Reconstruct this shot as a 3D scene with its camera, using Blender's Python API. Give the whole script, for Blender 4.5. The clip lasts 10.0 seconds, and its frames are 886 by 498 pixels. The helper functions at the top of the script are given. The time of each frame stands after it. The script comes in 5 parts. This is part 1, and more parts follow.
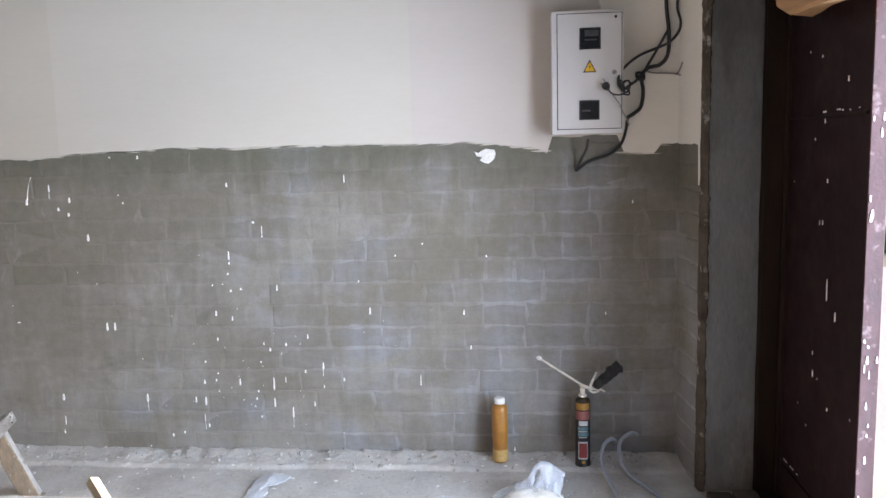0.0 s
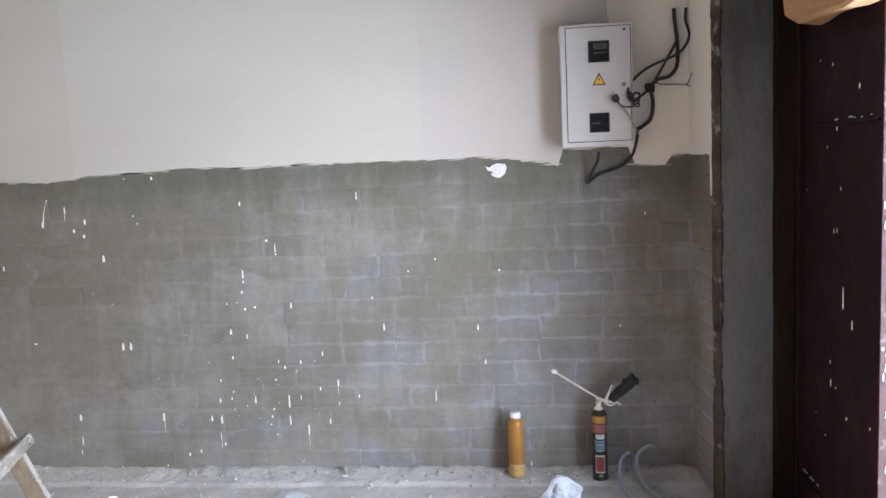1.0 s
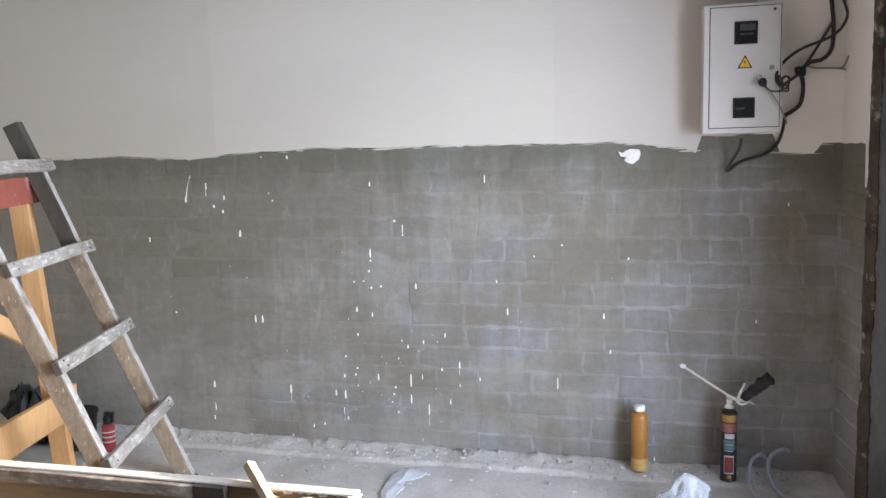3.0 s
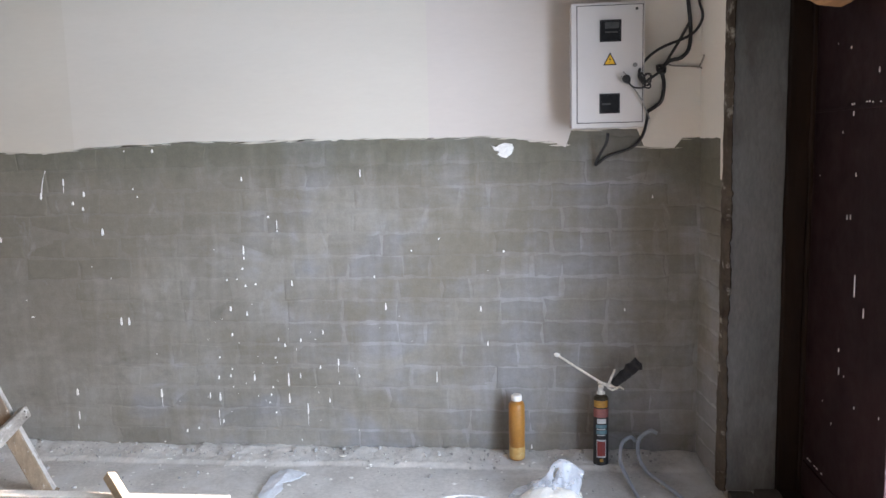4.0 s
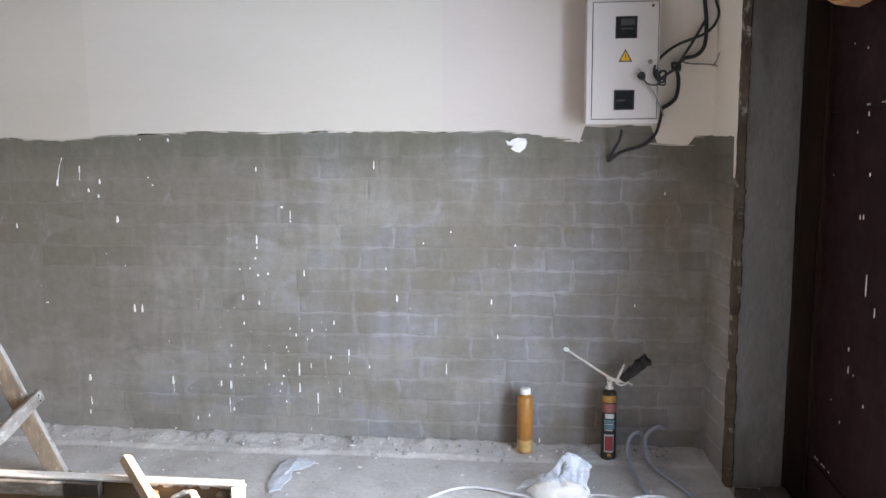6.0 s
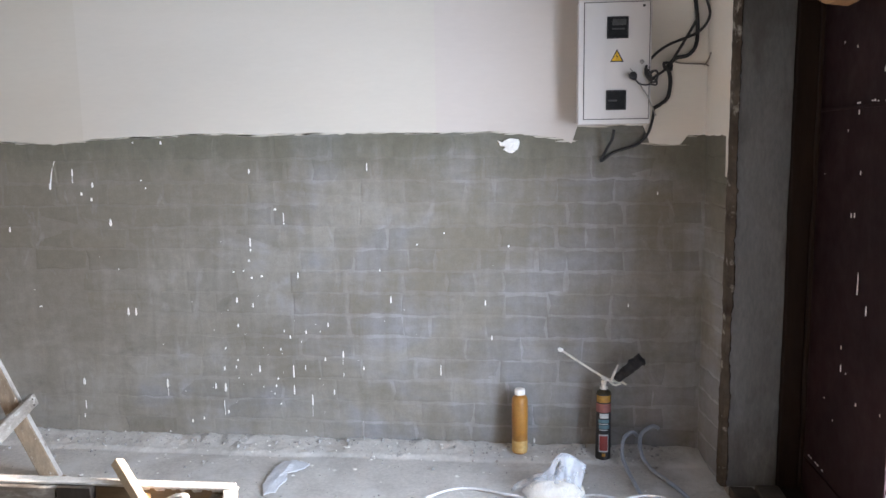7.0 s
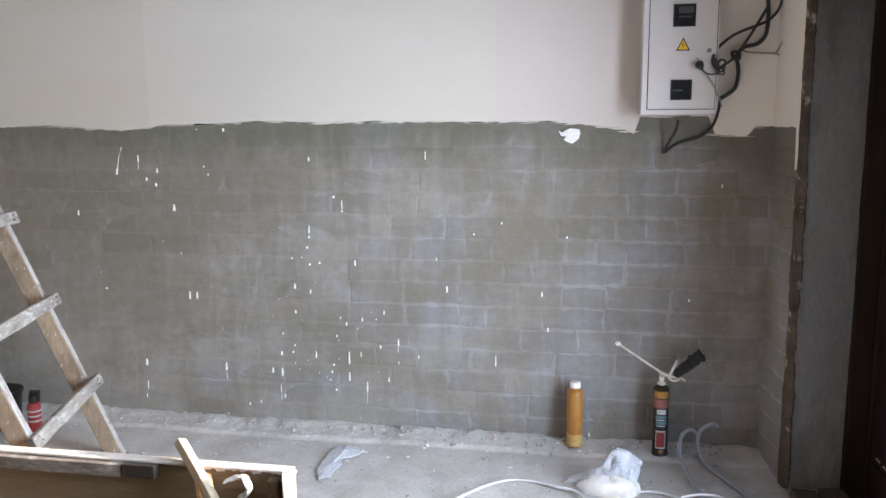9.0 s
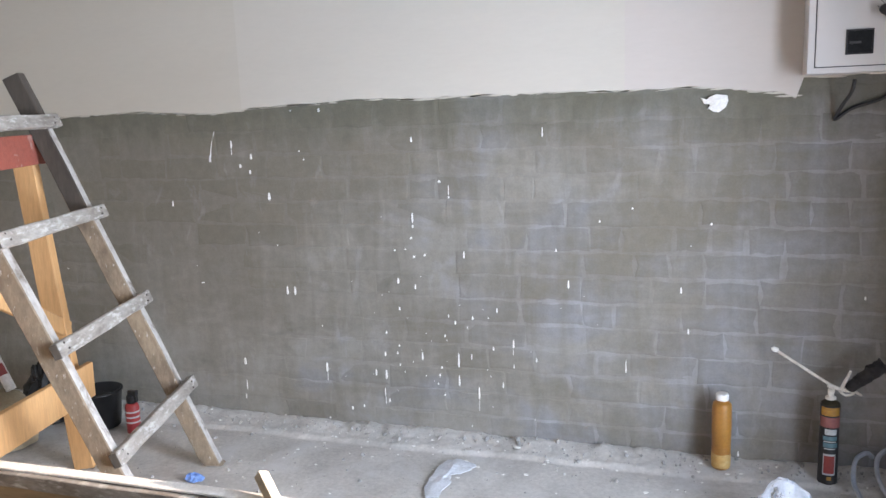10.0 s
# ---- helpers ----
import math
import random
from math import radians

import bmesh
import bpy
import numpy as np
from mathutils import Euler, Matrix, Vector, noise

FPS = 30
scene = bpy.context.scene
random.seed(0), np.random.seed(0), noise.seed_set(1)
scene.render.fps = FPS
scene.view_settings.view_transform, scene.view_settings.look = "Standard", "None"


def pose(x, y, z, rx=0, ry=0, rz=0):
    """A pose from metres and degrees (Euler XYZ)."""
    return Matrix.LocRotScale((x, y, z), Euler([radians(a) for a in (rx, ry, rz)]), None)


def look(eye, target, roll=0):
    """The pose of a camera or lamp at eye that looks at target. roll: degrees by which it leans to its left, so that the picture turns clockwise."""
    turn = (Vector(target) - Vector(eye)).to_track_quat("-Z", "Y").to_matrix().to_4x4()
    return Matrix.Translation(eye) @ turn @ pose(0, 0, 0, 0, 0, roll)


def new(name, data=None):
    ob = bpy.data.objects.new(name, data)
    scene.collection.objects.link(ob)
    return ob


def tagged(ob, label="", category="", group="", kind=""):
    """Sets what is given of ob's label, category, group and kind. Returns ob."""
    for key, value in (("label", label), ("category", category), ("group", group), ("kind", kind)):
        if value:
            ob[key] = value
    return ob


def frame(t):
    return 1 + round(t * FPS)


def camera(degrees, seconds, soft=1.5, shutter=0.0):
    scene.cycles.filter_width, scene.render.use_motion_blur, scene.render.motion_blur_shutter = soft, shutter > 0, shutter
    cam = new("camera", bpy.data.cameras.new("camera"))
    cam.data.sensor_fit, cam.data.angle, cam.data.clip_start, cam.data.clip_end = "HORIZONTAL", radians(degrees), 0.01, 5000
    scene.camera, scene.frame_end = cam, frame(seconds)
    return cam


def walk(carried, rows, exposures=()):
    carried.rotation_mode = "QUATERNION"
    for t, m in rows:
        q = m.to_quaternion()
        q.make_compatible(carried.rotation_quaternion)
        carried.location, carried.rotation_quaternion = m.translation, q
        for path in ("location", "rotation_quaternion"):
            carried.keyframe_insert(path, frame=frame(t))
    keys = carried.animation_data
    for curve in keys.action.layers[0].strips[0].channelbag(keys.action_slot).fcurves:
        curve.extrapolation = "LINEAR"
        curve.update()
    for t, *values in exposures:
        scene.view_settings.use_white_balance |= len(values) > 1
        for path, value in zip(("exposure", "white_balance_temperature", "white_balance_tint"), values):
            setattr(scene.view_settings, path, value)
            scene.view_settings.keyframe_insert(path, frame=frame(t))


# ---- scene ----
cam = camera(58.4, 10.0)
PATH = [
    (0, (0.267, -3.67, 1.507), (0.079, -1.696, 1.245), -1.5),
    (0.3, (0.283, -3.669, 1.493), (0.104, -1.694, 1.233), -2.0),
    (0.5, (0.273, -3.677, 1.504), (0.093, -1.706, 1.217), -2.1),
    (0.8, (0.279, -3.671, 1.505), (0.1, -1.693, 1.271), -2.1),
    (1, (0.262, -3.677, 1.505), (0.046, -1.701, 1.283), -2.6),
    (1.3, (0.255, -3.675, 1.509), (-0.03, -1.709, 1.28), -2.6),
    (1.5, (0.242, -3.672, 1.504), (-0.101, -1.716, 1.268), -2.7),
    (2, (0.205, -3.68, 1.494), (-0.317, -1.757, 1.32), -2.5),
    (2.2, (0.193, -3.681, 1.501), (-0.39, -1.779, 1.292), -2.2),
    (3.3, (0.186, -3.654, 1.492), (-0.197, -1.707, 1.24), -1.3),
    (3.5, (0.207, -3.644, 1.494), (-0.082, -1.681, 1.24), -1.4),
    (4, (0.222, -3.637, 1.487), (0.014, -1.665, 1.222), -1.4),
    (4.5, (0.227, -3.64, 1.483), (0.03, -1.667, 1.224), -1.2),
    (5, (0.232, -3.644, 1.482), (0.06, -1.67, 1.207), -1.0),
    (5.5, (0.221, -3.649, 1.48), (0.019, -1.678, 1.203), -0.3),
    (5.7, (0.197, -3.662, 1.481), (-0.023, -1.693, 1.203), -0.3),
    (7, (0.218, -3.66, 1.482), (0.0, -1.691, 1.207), -0.8),
    (7.5, (0.225, -3.654, 1.483), (0.029, -1.684, 1.201), -1.0),
    (8, (0.23, -3.654, 1.478), (0.024, -1.684, 1.197), -1.2),
    (8.5, (0.229, -3.654, 1.476), (-0.008, -1.689, 1.188), -1.3),
    (9, (0.192, -3.65, 1.476), (-0.155, -1.703, 1.179), -0.3),
    (9.3, (0.178, -3.6, 1.472), (-0.208, -1.664, 1.146), -1.1),
    (9.5, (0.145, -3.549, 1.456), (-0.308, -1.633, 1.105), -1.9),
    (9.7, (0.129, -3.427, 1.467), (-0.398, -1.528, 1.127), -2.7),
    (9.8, (0.104, -3.342, 1.441), (-0.437, -1.444, 1.116), -1.1),
    (10, (0.081, -3.227, 1.458), (-0.537, -1.356, 1.115), -2.2),
]
walk(cam, [(t, look(eye, target, roll)) for t, eye, target, roll in PATH], exposures=((0.0, 2.05, 6680, 23),))

# ---------------------------------------------------------------- light
SUN_EL, SUN_AZ = 10.5, 87.4          # the low sun shines in through the doorway of the east wall
world = bpy.data.worlds.new("sky")
scene.world = world
world.use_nodes = True
wn = world.node_tree
sky = wn.nodes.new("ShaderNodeTexSky")
sky.sky_type, sky.sun_disc = "NISHITA", False
sky.sun_elevation, sky.sun_rotation = radians(SUN_EL + 14), radians(SUN_AZ)
wn.links.new(sky.outputs[0], wn.nodes["Background"].inputs[0])
wn.nodes["Background"].inputs[1].default_value = 0.10

sun = new("sun", bpy.data.lights.new("sun", "SUN"))
sun.data.energy, sun.data.angle, sun.data.color = 4.4, radians(0.6), (1.0, 0.84, 0.65)
az, el = radians(SUN_AZ), radians(SUN_EL)
sun.matrix_world = look((6 * math.sin(az) * math.cos(el), 6 * math.cos(az) * math.cos(el), 6 * math.sin(el)), (0, 0, 0))


def opening_light(name, at, towards, w, h, watts, color):
    """The sky's light in a real opening of the walls."""
    data = bpy.data.lights.new(name, "AREA")
    data.shape, data.size, data.size_y, data.energy, data.color = "RECTANGLE", w, h, watts, color
    ob = new(name, data)
    ob.matrix_world = look(at, towards)
    return ob


opening_light("door_daylight", (1.42, -1.80, 1.00), (0.42, -1.75, 1.03), 1.16, 1.84, 34, (0.67, 0.855, 1.0)).data.spread = radians(128)
opening_light("window_daylight", (-0.68, 0.16, 2.62), (-0.7, -2.0, 1.8), 1.0, 0.5, 1.5, (0.85, 0.92, 1.0))


# ---------------------------------------------------------------- materials
def mat(name, c1, c2=None, scale=6.0, rough=0.85, metal=0.0, bump=0.25, fine=90.0, rand=0.0, stain=None, stain_scale=1.7,
        stain_at=(0.5, 0.68), stretch=(1, 1, 1), sss=0.0, trans=0.0, grain_by=0.17, alpha=1.0, local=False, rough2=None, lean=None):
    """Two-scale mottled surface: broad patches c1 to c2, fine grain in the relief, optional stains with soft edges."""
    m = bpy.data.materials.new(name)
    m.use_nodes = True
    t = m.node_tree
    n, l = t.nodes, t.links
    b = n["Principled BSDF"]
    c2 = c2 or tuple(0.8 * v for v in c1)
    if local:
        src = n.new("ShaderNodeTexCoord").outputs["Object"]
    else:
        src = n.new("ShaderNodeNewGeometry").outputs["Position"]
    mp = n.new("ShaderNodeMapping")
    mp.inputs["Scale"].default_value = stretch
    l.new(src, mp.inputs[0])

    def nz(sc, detail=5.0, ro=0.6, dist=0.0):
        x = n.new("ShaderNodeTexNoise")
        x.inputs["Scale"].default_value, x.inputs["Detail"].default_value = sc, detail
        x.inputs["Roughness"].default_value, x.inputs["Distortion"].default_value = ro, dist
        l.new(mp.outputs[0], x.inputs["Vector"])
        return x.outputs["Fac"]

    def mix(fac, a, bb, kind="MIX"):
        x = n.new("ShaderNodeMix")
        x.data_type, x.blend_type = "RGBA", kind
        for sock, v in ((x.inputs[0], fac), (x.inputs[6], a), (x.inputs[7], bb)):
            if isinstance(v, (tuple, float, int)):
                sock.default_value = v if isinstance(v, (float, int)) else (*v[:3], 1)
            else:
                l.new(v, sock)
        return x.outputs[2]

    def ramp(v, lo, hi, a=0.0, z=1.0):
        x = n.new("ShaderNodeMapRange")
        x.inputs[1].default_value, x.inputs[2].default_value, x.inputs[3].default_value, x.inputs[4].default_value = lo, hi, a, z
        l.new(v, x.inputs[0])
        return x.outputs[0]

    col = mix(ramp(nz(scale, 6, 0.62, 0.3), 0.32, 0.68), c1, c2)
    grain = ramp(nz(fine, 4, 0.7), 0.25, 0.75, 1 - grain_by, 1 + grain_by)
    hsv = n.new("ShaderNodeHueSaturation")
    l.new(col, hsv.inputs["Color"])
    l.new(grain, hsv.inputs["Value"])
    col = hsv.outputs[0]
    if stain:
        amount = nz(stain_scale, 9, 0.62, 0.25)
        if lean:          # smeared more towards one end and less towards the top
            dot = n.new("ShaderNodeVectorMath")
            dot.operation = "DOT_PRODUCT"
            dot.inputs[1].default_value = (lean[0], 0, lean[1])
            l.new(src, dot.inputs[0])
            more = n.new("ShaderNodeMath")
            more.operation = "ADD"
            l.new(dot.outputs["Value"], more.inputs[0])
            l.new(amount, more.inputs[1])
            amount = more.outputs[0]
        col = mix(ramp(amount, *stain_at), col, stain)
    if rand:
        oi = n.new("ShaderNodeObjectInfo")
        h2 = n.new("ShaderNodeHueSaturation")
        l.new(ramp(oi.outputs["Random"], 0, 1, 1 - rand, 1 + rand), h2.inputs["Value"])
        l.new(col, h2.inputs["Color"])
        col = h2.outputs[0]
    l.new(col, b.inputs["Base Color"])
    b.inputs["Metallic"].default_value = metal
    l.new(ramp(nz(scale * 3), 0.3, 0.7, rough, rough2 if rough2 is not None else min(1, rough + 0.12)), b.inputs["Roughness"])
    if trans:
        b.inputs["Transmission Weight"].default_value = trans
    if alpha < 1:
        b.inputs["Alpha"].default_value = alpha
    if sss:
        b.inputs["Subsurface Weight"].default_value = sss
        b.inputs["Subsurface Radius"].default_value = (0.02, 0.012, 0.006)
    if bump:
        bp = n.new("ShaderNodeBump")
        bp.inputs["Strength"].default_value, bp.inputs["Distance"].default_value = bump, 0.004
        mx = n.new("ShaderNodeMath")
        mx.operation = "ADD"
        l.new(nz(fine * 0.6, 6, 0.65), mx.inputs[0])
        l.new(nz(scale * 2.2, 4), mx.inputs[1])
        l.new(mx.outputs[0], bp.inputs["Height"])
        l.new(bp.outputs[0], b.inputs["Normal"])
    return m


def wall_mat(name, bare, smeared, rand=0.0):
    """Brickwork rubbed over with thin mortar: brownish where bare, chalky grey where smeared; trowel drags across,
    washes running down, and olive priming brushed out below the whitewash. Light is painted in: warm west, bluish east,
    paler foot, darker top."""
    m = bpy.data.materials.new(name)
    m.use_nodes = True
    n, l = m.node_tree.nodes, m.node_tree.links
    b = n["Principled BSDF"]
    pos = n.new("ShaderNodeNewGeometry").outputs["Position"]

    def nz(stretch, detail, ro, dist=0.0):
        mp, x = n.new("ShaderNodeMapping"), n.new("ShaderNodeTexNoise")
        mp.inputs["Scale"].default_value = stretch
        l.new(pos, mp.inputs[0])
        l.new(mp.outputs[0], x.inputs["Vector"])
        x.inputs["Scale"].default_value, x.inputs["Detail"].default_value = 1.0, detail
        x.inputs["Roughness"].default_value, x.inputs["Distortion"].default_value = ro, dist
        return x.outputs["Fac"]

    def math_(op, a, c):
        x = n.new("ShaderNodeMath")
        x.operation = op
        for sock, v in zip(x.inputs, (a, c)):
            if isinstance(v, (float, int)):
                sock.default_value = v
            else:
                l.new(v, sock)
        return x.outputs[0]

    def ramp(v, lo, hi, a=0.0, z=1.0):
        x = n.new("ShaderNodeMapRange")
        x.interpolation_type = "SMOOTHSTEP"
        for k, q in enumerate((lo, hi, a, z)):
            x.inputs[k + 1].default_value = q
        l.new(v, x.inputs[0])
        return x.outputs[0]

    def mix(fac, a, c):
        x = n.new("ShaderNodeMix")
        x.data_type = "RGBA"
        l.new(fac, x.inputs[0])
        for sock, v in ((x.inputs[6], a), (x.inputs[7], c)):
            if isinstance(v, tuple):
                sock.default_value = (*v, 1)
            else:
                l.new(v, sock)
        return x.outputs[2]

    def scaled(col, fac):
        x = n.new("ShaderNodeHueSaturation")
        l.new(col, x.inputs["Color"])
        l.new(fac, x.inputs["Value"])
        return x.outputs[0]

    xyz = n.new("ShaderNodeSeparateXYZ")
    l.new(pos, xyz.inputs[0])
    broad = nz((1.1, 1, 1.5), 4, 0.55, 0.4)
    wash = nz((7, 3, 1.1), 5, 0.6, 0.5)
    drag = nz((2.4, 2, 10), 6, 0.62, 1.1)
    mottle = nz((24, 24, 24), 6, 0.65, 0.3)
    grain = nz((130, 130, 130), 3, 0.6)
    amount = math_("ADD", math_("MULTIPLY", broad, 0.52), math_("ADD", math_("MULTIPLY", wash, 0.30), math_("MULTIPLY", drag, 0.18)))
    # paler towards the foot and the east, standing in for bounced daylight
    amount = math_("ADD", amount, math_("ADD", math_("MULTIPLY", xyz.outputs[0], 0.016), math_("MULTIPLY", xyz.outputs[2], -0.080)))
    # also tints the wall: warm light in the west, blue door light in the east
    hidden_tint = math_("ADD", nz((1.7, 2, 2.3), 4, 0.6, 0.6), math_("ADD", math_("MULTIPLY", xyz.outputs[0], 0.10), math_("MULTIPLY", xyz.outputs[2], -0.03)))
    pale = mix(ramp(hidden_tint, 0.34, 0.54), (0.272, 0.259, 0.233), smeared)
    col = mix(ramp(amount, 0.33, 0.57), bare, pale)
    col = mix(ramp(nz((3.2, 3, 4.4), 7, 0.6, 0.9), 0.60, 0.78, 0.0, 0.45), col, tuple(0.62 * v for v in bare))
    col = mix(ramp(nz((5.5, 3, 2.6), 6, 0.6, 1.6), 0.60, 0.70, 0.0, 0.20), col, (0.36, 0.36, 0.365))
    primer_shade = math_("ADD", xyz.outputs[2], math_("MULTIPLY", nz((9, 3, 2.0), 5, 0.6), 0.34))
    primer_shade = math_("ADD", primer_shade, ramp(xyz.outputs[0], 0.74, 0.90, 0.0, 0.13))
    # mixed in strongly, so that it also paints the dimmer light higher up
    col = mix(ramp(primer_shade, 1.46, 1.66, 0.0, 0.68), col, (0.112, 0.110, 0.080))
    col = scaled(col, ramp(mottle, 0.3, 0.7, 0.93, 1.07))
    col = scaled(col, ramp(grain, 0.3, 0.7, 0.96, 1.04))
    if rand:
        col = scaled(col, ramp(n.new("ShaderNodeObjectInfo").outputs["Random"], 0, 1, 1 - rand, 1 + rand))
    l.new(col, b.inputs["Base Color"])
    b.inputs["Roughness"].default_value = 0.93
    bp = n.new("ShaderNodeBump")
    bp.inputs["Strength"].default_value, bp.inputs["Distance"].default_value = 0.30, 0.004
    l.new(math_("ADD", math_("ADD", mottle, math_("MULTIPLY", grain, 0.5)), math_("MULTIPLY", drag, 0.8)), bp.inputs["Height"])
    l.new(bp.outputs[0], b.inputs["Normal"])
    return m


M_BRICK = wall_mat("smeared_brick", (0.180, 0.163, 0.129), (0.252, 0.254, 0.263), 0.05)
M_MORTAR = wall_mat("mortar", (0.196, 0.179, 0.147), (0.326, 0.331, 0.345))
M_JAMB = mat("jamb_cement", (0.190, 0.197, 0.198), (0.125, 0.130, 0.130), 3.2, 0.9, bump=0.3, fine=60, stain=(0.085, 0.082, 0.078), stain_scale=4.5, stain_at=(0.48, 0.72), stretch=(1.6, 1, 0.5))
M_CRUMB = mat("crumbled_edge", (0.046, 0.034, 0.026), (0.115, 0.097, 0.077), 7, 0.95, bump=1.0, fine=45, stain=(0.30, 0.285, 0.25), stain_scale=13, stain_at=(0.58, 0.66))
M_FLOOR = mat("dusty_concrete", (0.62, 0.598, 0.568), (0.42, 0.403, 0.378), 3.4, 0.92, bump=0.7, fine=55,
              stain=(0.60, 0.59, 0.58), stain_scale=3.0, stain_at=(0.52, 0.66))
M_DEBRIS = mat("mortar_crumbs", (0.52, 0.51, 0.49), (0.36, 0.35, 0.335), 14, 0.95, bump=0.6, rand=0.2)
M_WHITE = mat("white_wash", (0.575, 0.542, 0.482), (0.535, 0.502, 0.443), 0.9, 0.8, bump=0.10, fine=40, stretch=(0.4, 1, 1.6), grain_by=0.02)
# shaded, dimmed and lit copies of the same whitewash
M_WHITE_B = mat("white_wash_shaded", (0.565, 0.518, 0.477), (0.53, 0.485, 0.446), 0.9, 0.8, bump=0.10, fine=40, stretch=(0.4, 1, 1.6), grain_by=0.02)
M_WHITE_C = mat("white_wash_dimmed", (0.550, 0.515, 0.448), (0.51, 0.475, 0.41), 0.9, 0.8, bump=0.10, fine=40, stretch=(0.4, 1, 1.6), grain_by=0.02)
M_WHITE_D = mat("white_wash_lit", (0.80, 0.765, 0.70), (0.74, 0.705, 0.64), 0.9, 0.8, bump=0.10, fine=40, stretch=(0.4, 1, 1.6), grain_by=0.02)
M_DROP = mat("paint_drop", (0.84, 0.83, 0.80), (0.74, 0.73, 0.70), 20, 0.6, bump=0.1)
M_PLAIN = mat("plain_plaster", (0.33, 0.31, 0.28), (0.28, 0.26, 0.23), 1.4, 0.9, bump=0.3)
M_BOUNCE = mat("bounce_plaster", (0.68, 0.64, 0.57), (0.62, 0.58, 0.51), 1.4, 0.9, bump=0.3)
M_CEIL = mat("ceiling_plaster", (0.48, 0.46, 0.43), (0.43, 0.41, 0.38), 1.2, 0.9, bump=0.2)
M_PVC = mat("white_pvc", (0.78, 0.80, 0.84), (0.74, 0.76, 0.80), 5, 0.35, bump=0.03)
M_BOX = mat("grey_white_enamel", (0.60, 0.578, 0.562), (0.57, 0.55, 0.535), 3, 0.42, bump=0.02, fine=60, grain_by=0.012)
M_BLACK = mat("black_plastic", (0.018, 0.018, 0.02), (0.012, 0.012, 0.013), 8, 0.35, bump=0.05)
M_CABLE = mat("black_cable", (0.02, 0.02, 0.021), (0.03, 0.03, 0.03), 10, 0.5, bump=0.05)
M_GREYCABLE = mat("grey_wire", (0.30, 0.29, 0.28), (0.22, 0.21, 0.2), 10, 0.5, bump=0.05)
M_YELLOW = mat("warning_yellow", (0.80, 0.45, 0.02), (0.74, 0.40, 0.02), 10, 0.5, bump=0.02)
M_METER = mat("meter_face", (0.012, 0.012, 0.013), (0.02, 0.02, 0.021), 25, 0.5, bump=0.0)
M_METER.node_tree.nodes["Principled BSDF"].inputs["Specular IOR Level"].default_value = 0.12
M_METER_L = mat("meter_light_plate", (0.085, 0.087, 0.085), (0.045, 0.046, 0.046), 30, 0.4, bump=0.0)
M_METER_L.node_tree.nodes["Principled BSDF"].inputs["Specular IOR Level"].default_value = 0.2
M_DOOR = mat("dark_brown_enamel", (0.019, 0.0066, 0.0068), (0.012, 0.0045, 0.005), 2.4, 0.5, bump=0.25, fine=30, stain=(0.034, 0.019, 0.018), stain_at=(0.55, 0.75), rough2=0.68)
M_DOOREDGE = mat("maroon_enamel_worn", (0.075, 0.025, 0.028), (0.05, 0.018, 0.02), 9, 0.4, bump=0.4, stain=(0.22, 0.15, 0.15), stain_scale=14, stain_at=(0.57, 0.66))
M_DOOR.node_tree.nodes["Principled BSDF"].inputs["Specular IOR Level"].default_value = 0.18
M_FRAME = mat("brown_frame_timber", (0.012, 0.0078, 0.0064), (0.027, 0.017, 0.012), 5, 0.85, bump=0.6, fine=30, stretch=(1, 1, 0.15))
for dull in (M_FRAME, M_CRUMB):
    dull.node_tree.nodes["Principled BSDF"].inputs["Specular IOR Level"].default_value = 0.12
M_LINTEL = mat("rough_lintel_wood", (0.42, 0.24, 0.11), (0.30, 0.16, 0.07), 7, 0.8, bump=0.7, stretch=(1, 0.12, 1))
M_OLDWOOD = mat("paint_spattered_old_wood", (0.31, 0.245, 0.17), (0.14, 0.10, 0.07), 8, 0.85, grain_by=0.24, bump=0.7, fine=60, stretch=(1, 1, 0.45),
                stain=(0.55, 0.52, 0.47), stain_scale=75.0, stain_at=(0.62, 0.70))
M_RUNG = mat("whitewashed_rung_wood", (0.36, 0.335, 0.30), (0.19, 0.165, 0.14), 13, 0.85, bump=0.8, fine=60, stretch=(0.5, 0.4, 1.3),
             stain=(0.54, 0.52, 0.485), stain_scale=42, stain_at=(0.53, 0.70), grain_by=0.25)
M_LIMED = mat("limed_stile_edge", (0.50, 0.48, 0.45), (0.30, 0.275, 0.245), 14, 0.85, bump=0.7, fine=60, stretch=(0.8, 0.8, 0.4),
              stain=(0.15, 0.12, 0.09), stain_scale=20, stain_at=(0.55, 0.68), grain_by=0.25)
M_DARKWOOD_SHADE = mat("weathered_and_shaded_wood", (0.046, 0.037, 0.030), (0.092, 0.076, 0.060), 6, 0.85, bump=0.6, stretch=(1, 1, 0.2))
M_PINE = mat("new_pine", (0.60, 0.35, 0.155), (0.50, 0.27, 0.11), 4, 0.65, bump=0.25, stretch=(1, 1, 0.12))
M_REDWOOD = mat("red_painted_board", (0.34, 0.085, 0.055), (0.24, 0.07, 0.05), 6, 0.6, bump=0.3, stain=(0.45, 0.36, 0.32), stain_scale=9, stain_at=(0.62, 0.70))
M_TROUGH = mat("trough_boards", (0.36, 0.285, 0.19), (0.25, 0.18, 0.115), 4, 0.85, bump=0.5, stretch=(0.15, 1, 1), stain=(0.34, 0.29, 0.22), stain_scale=5, stain_at=(0.56, 0.7))
M_RIM = mat("mortar_and_sunlit_rim", (0.82, 0.80, 0.76), (0.70, 0.67, 0.62), 10, 0.9, bump=0.8)
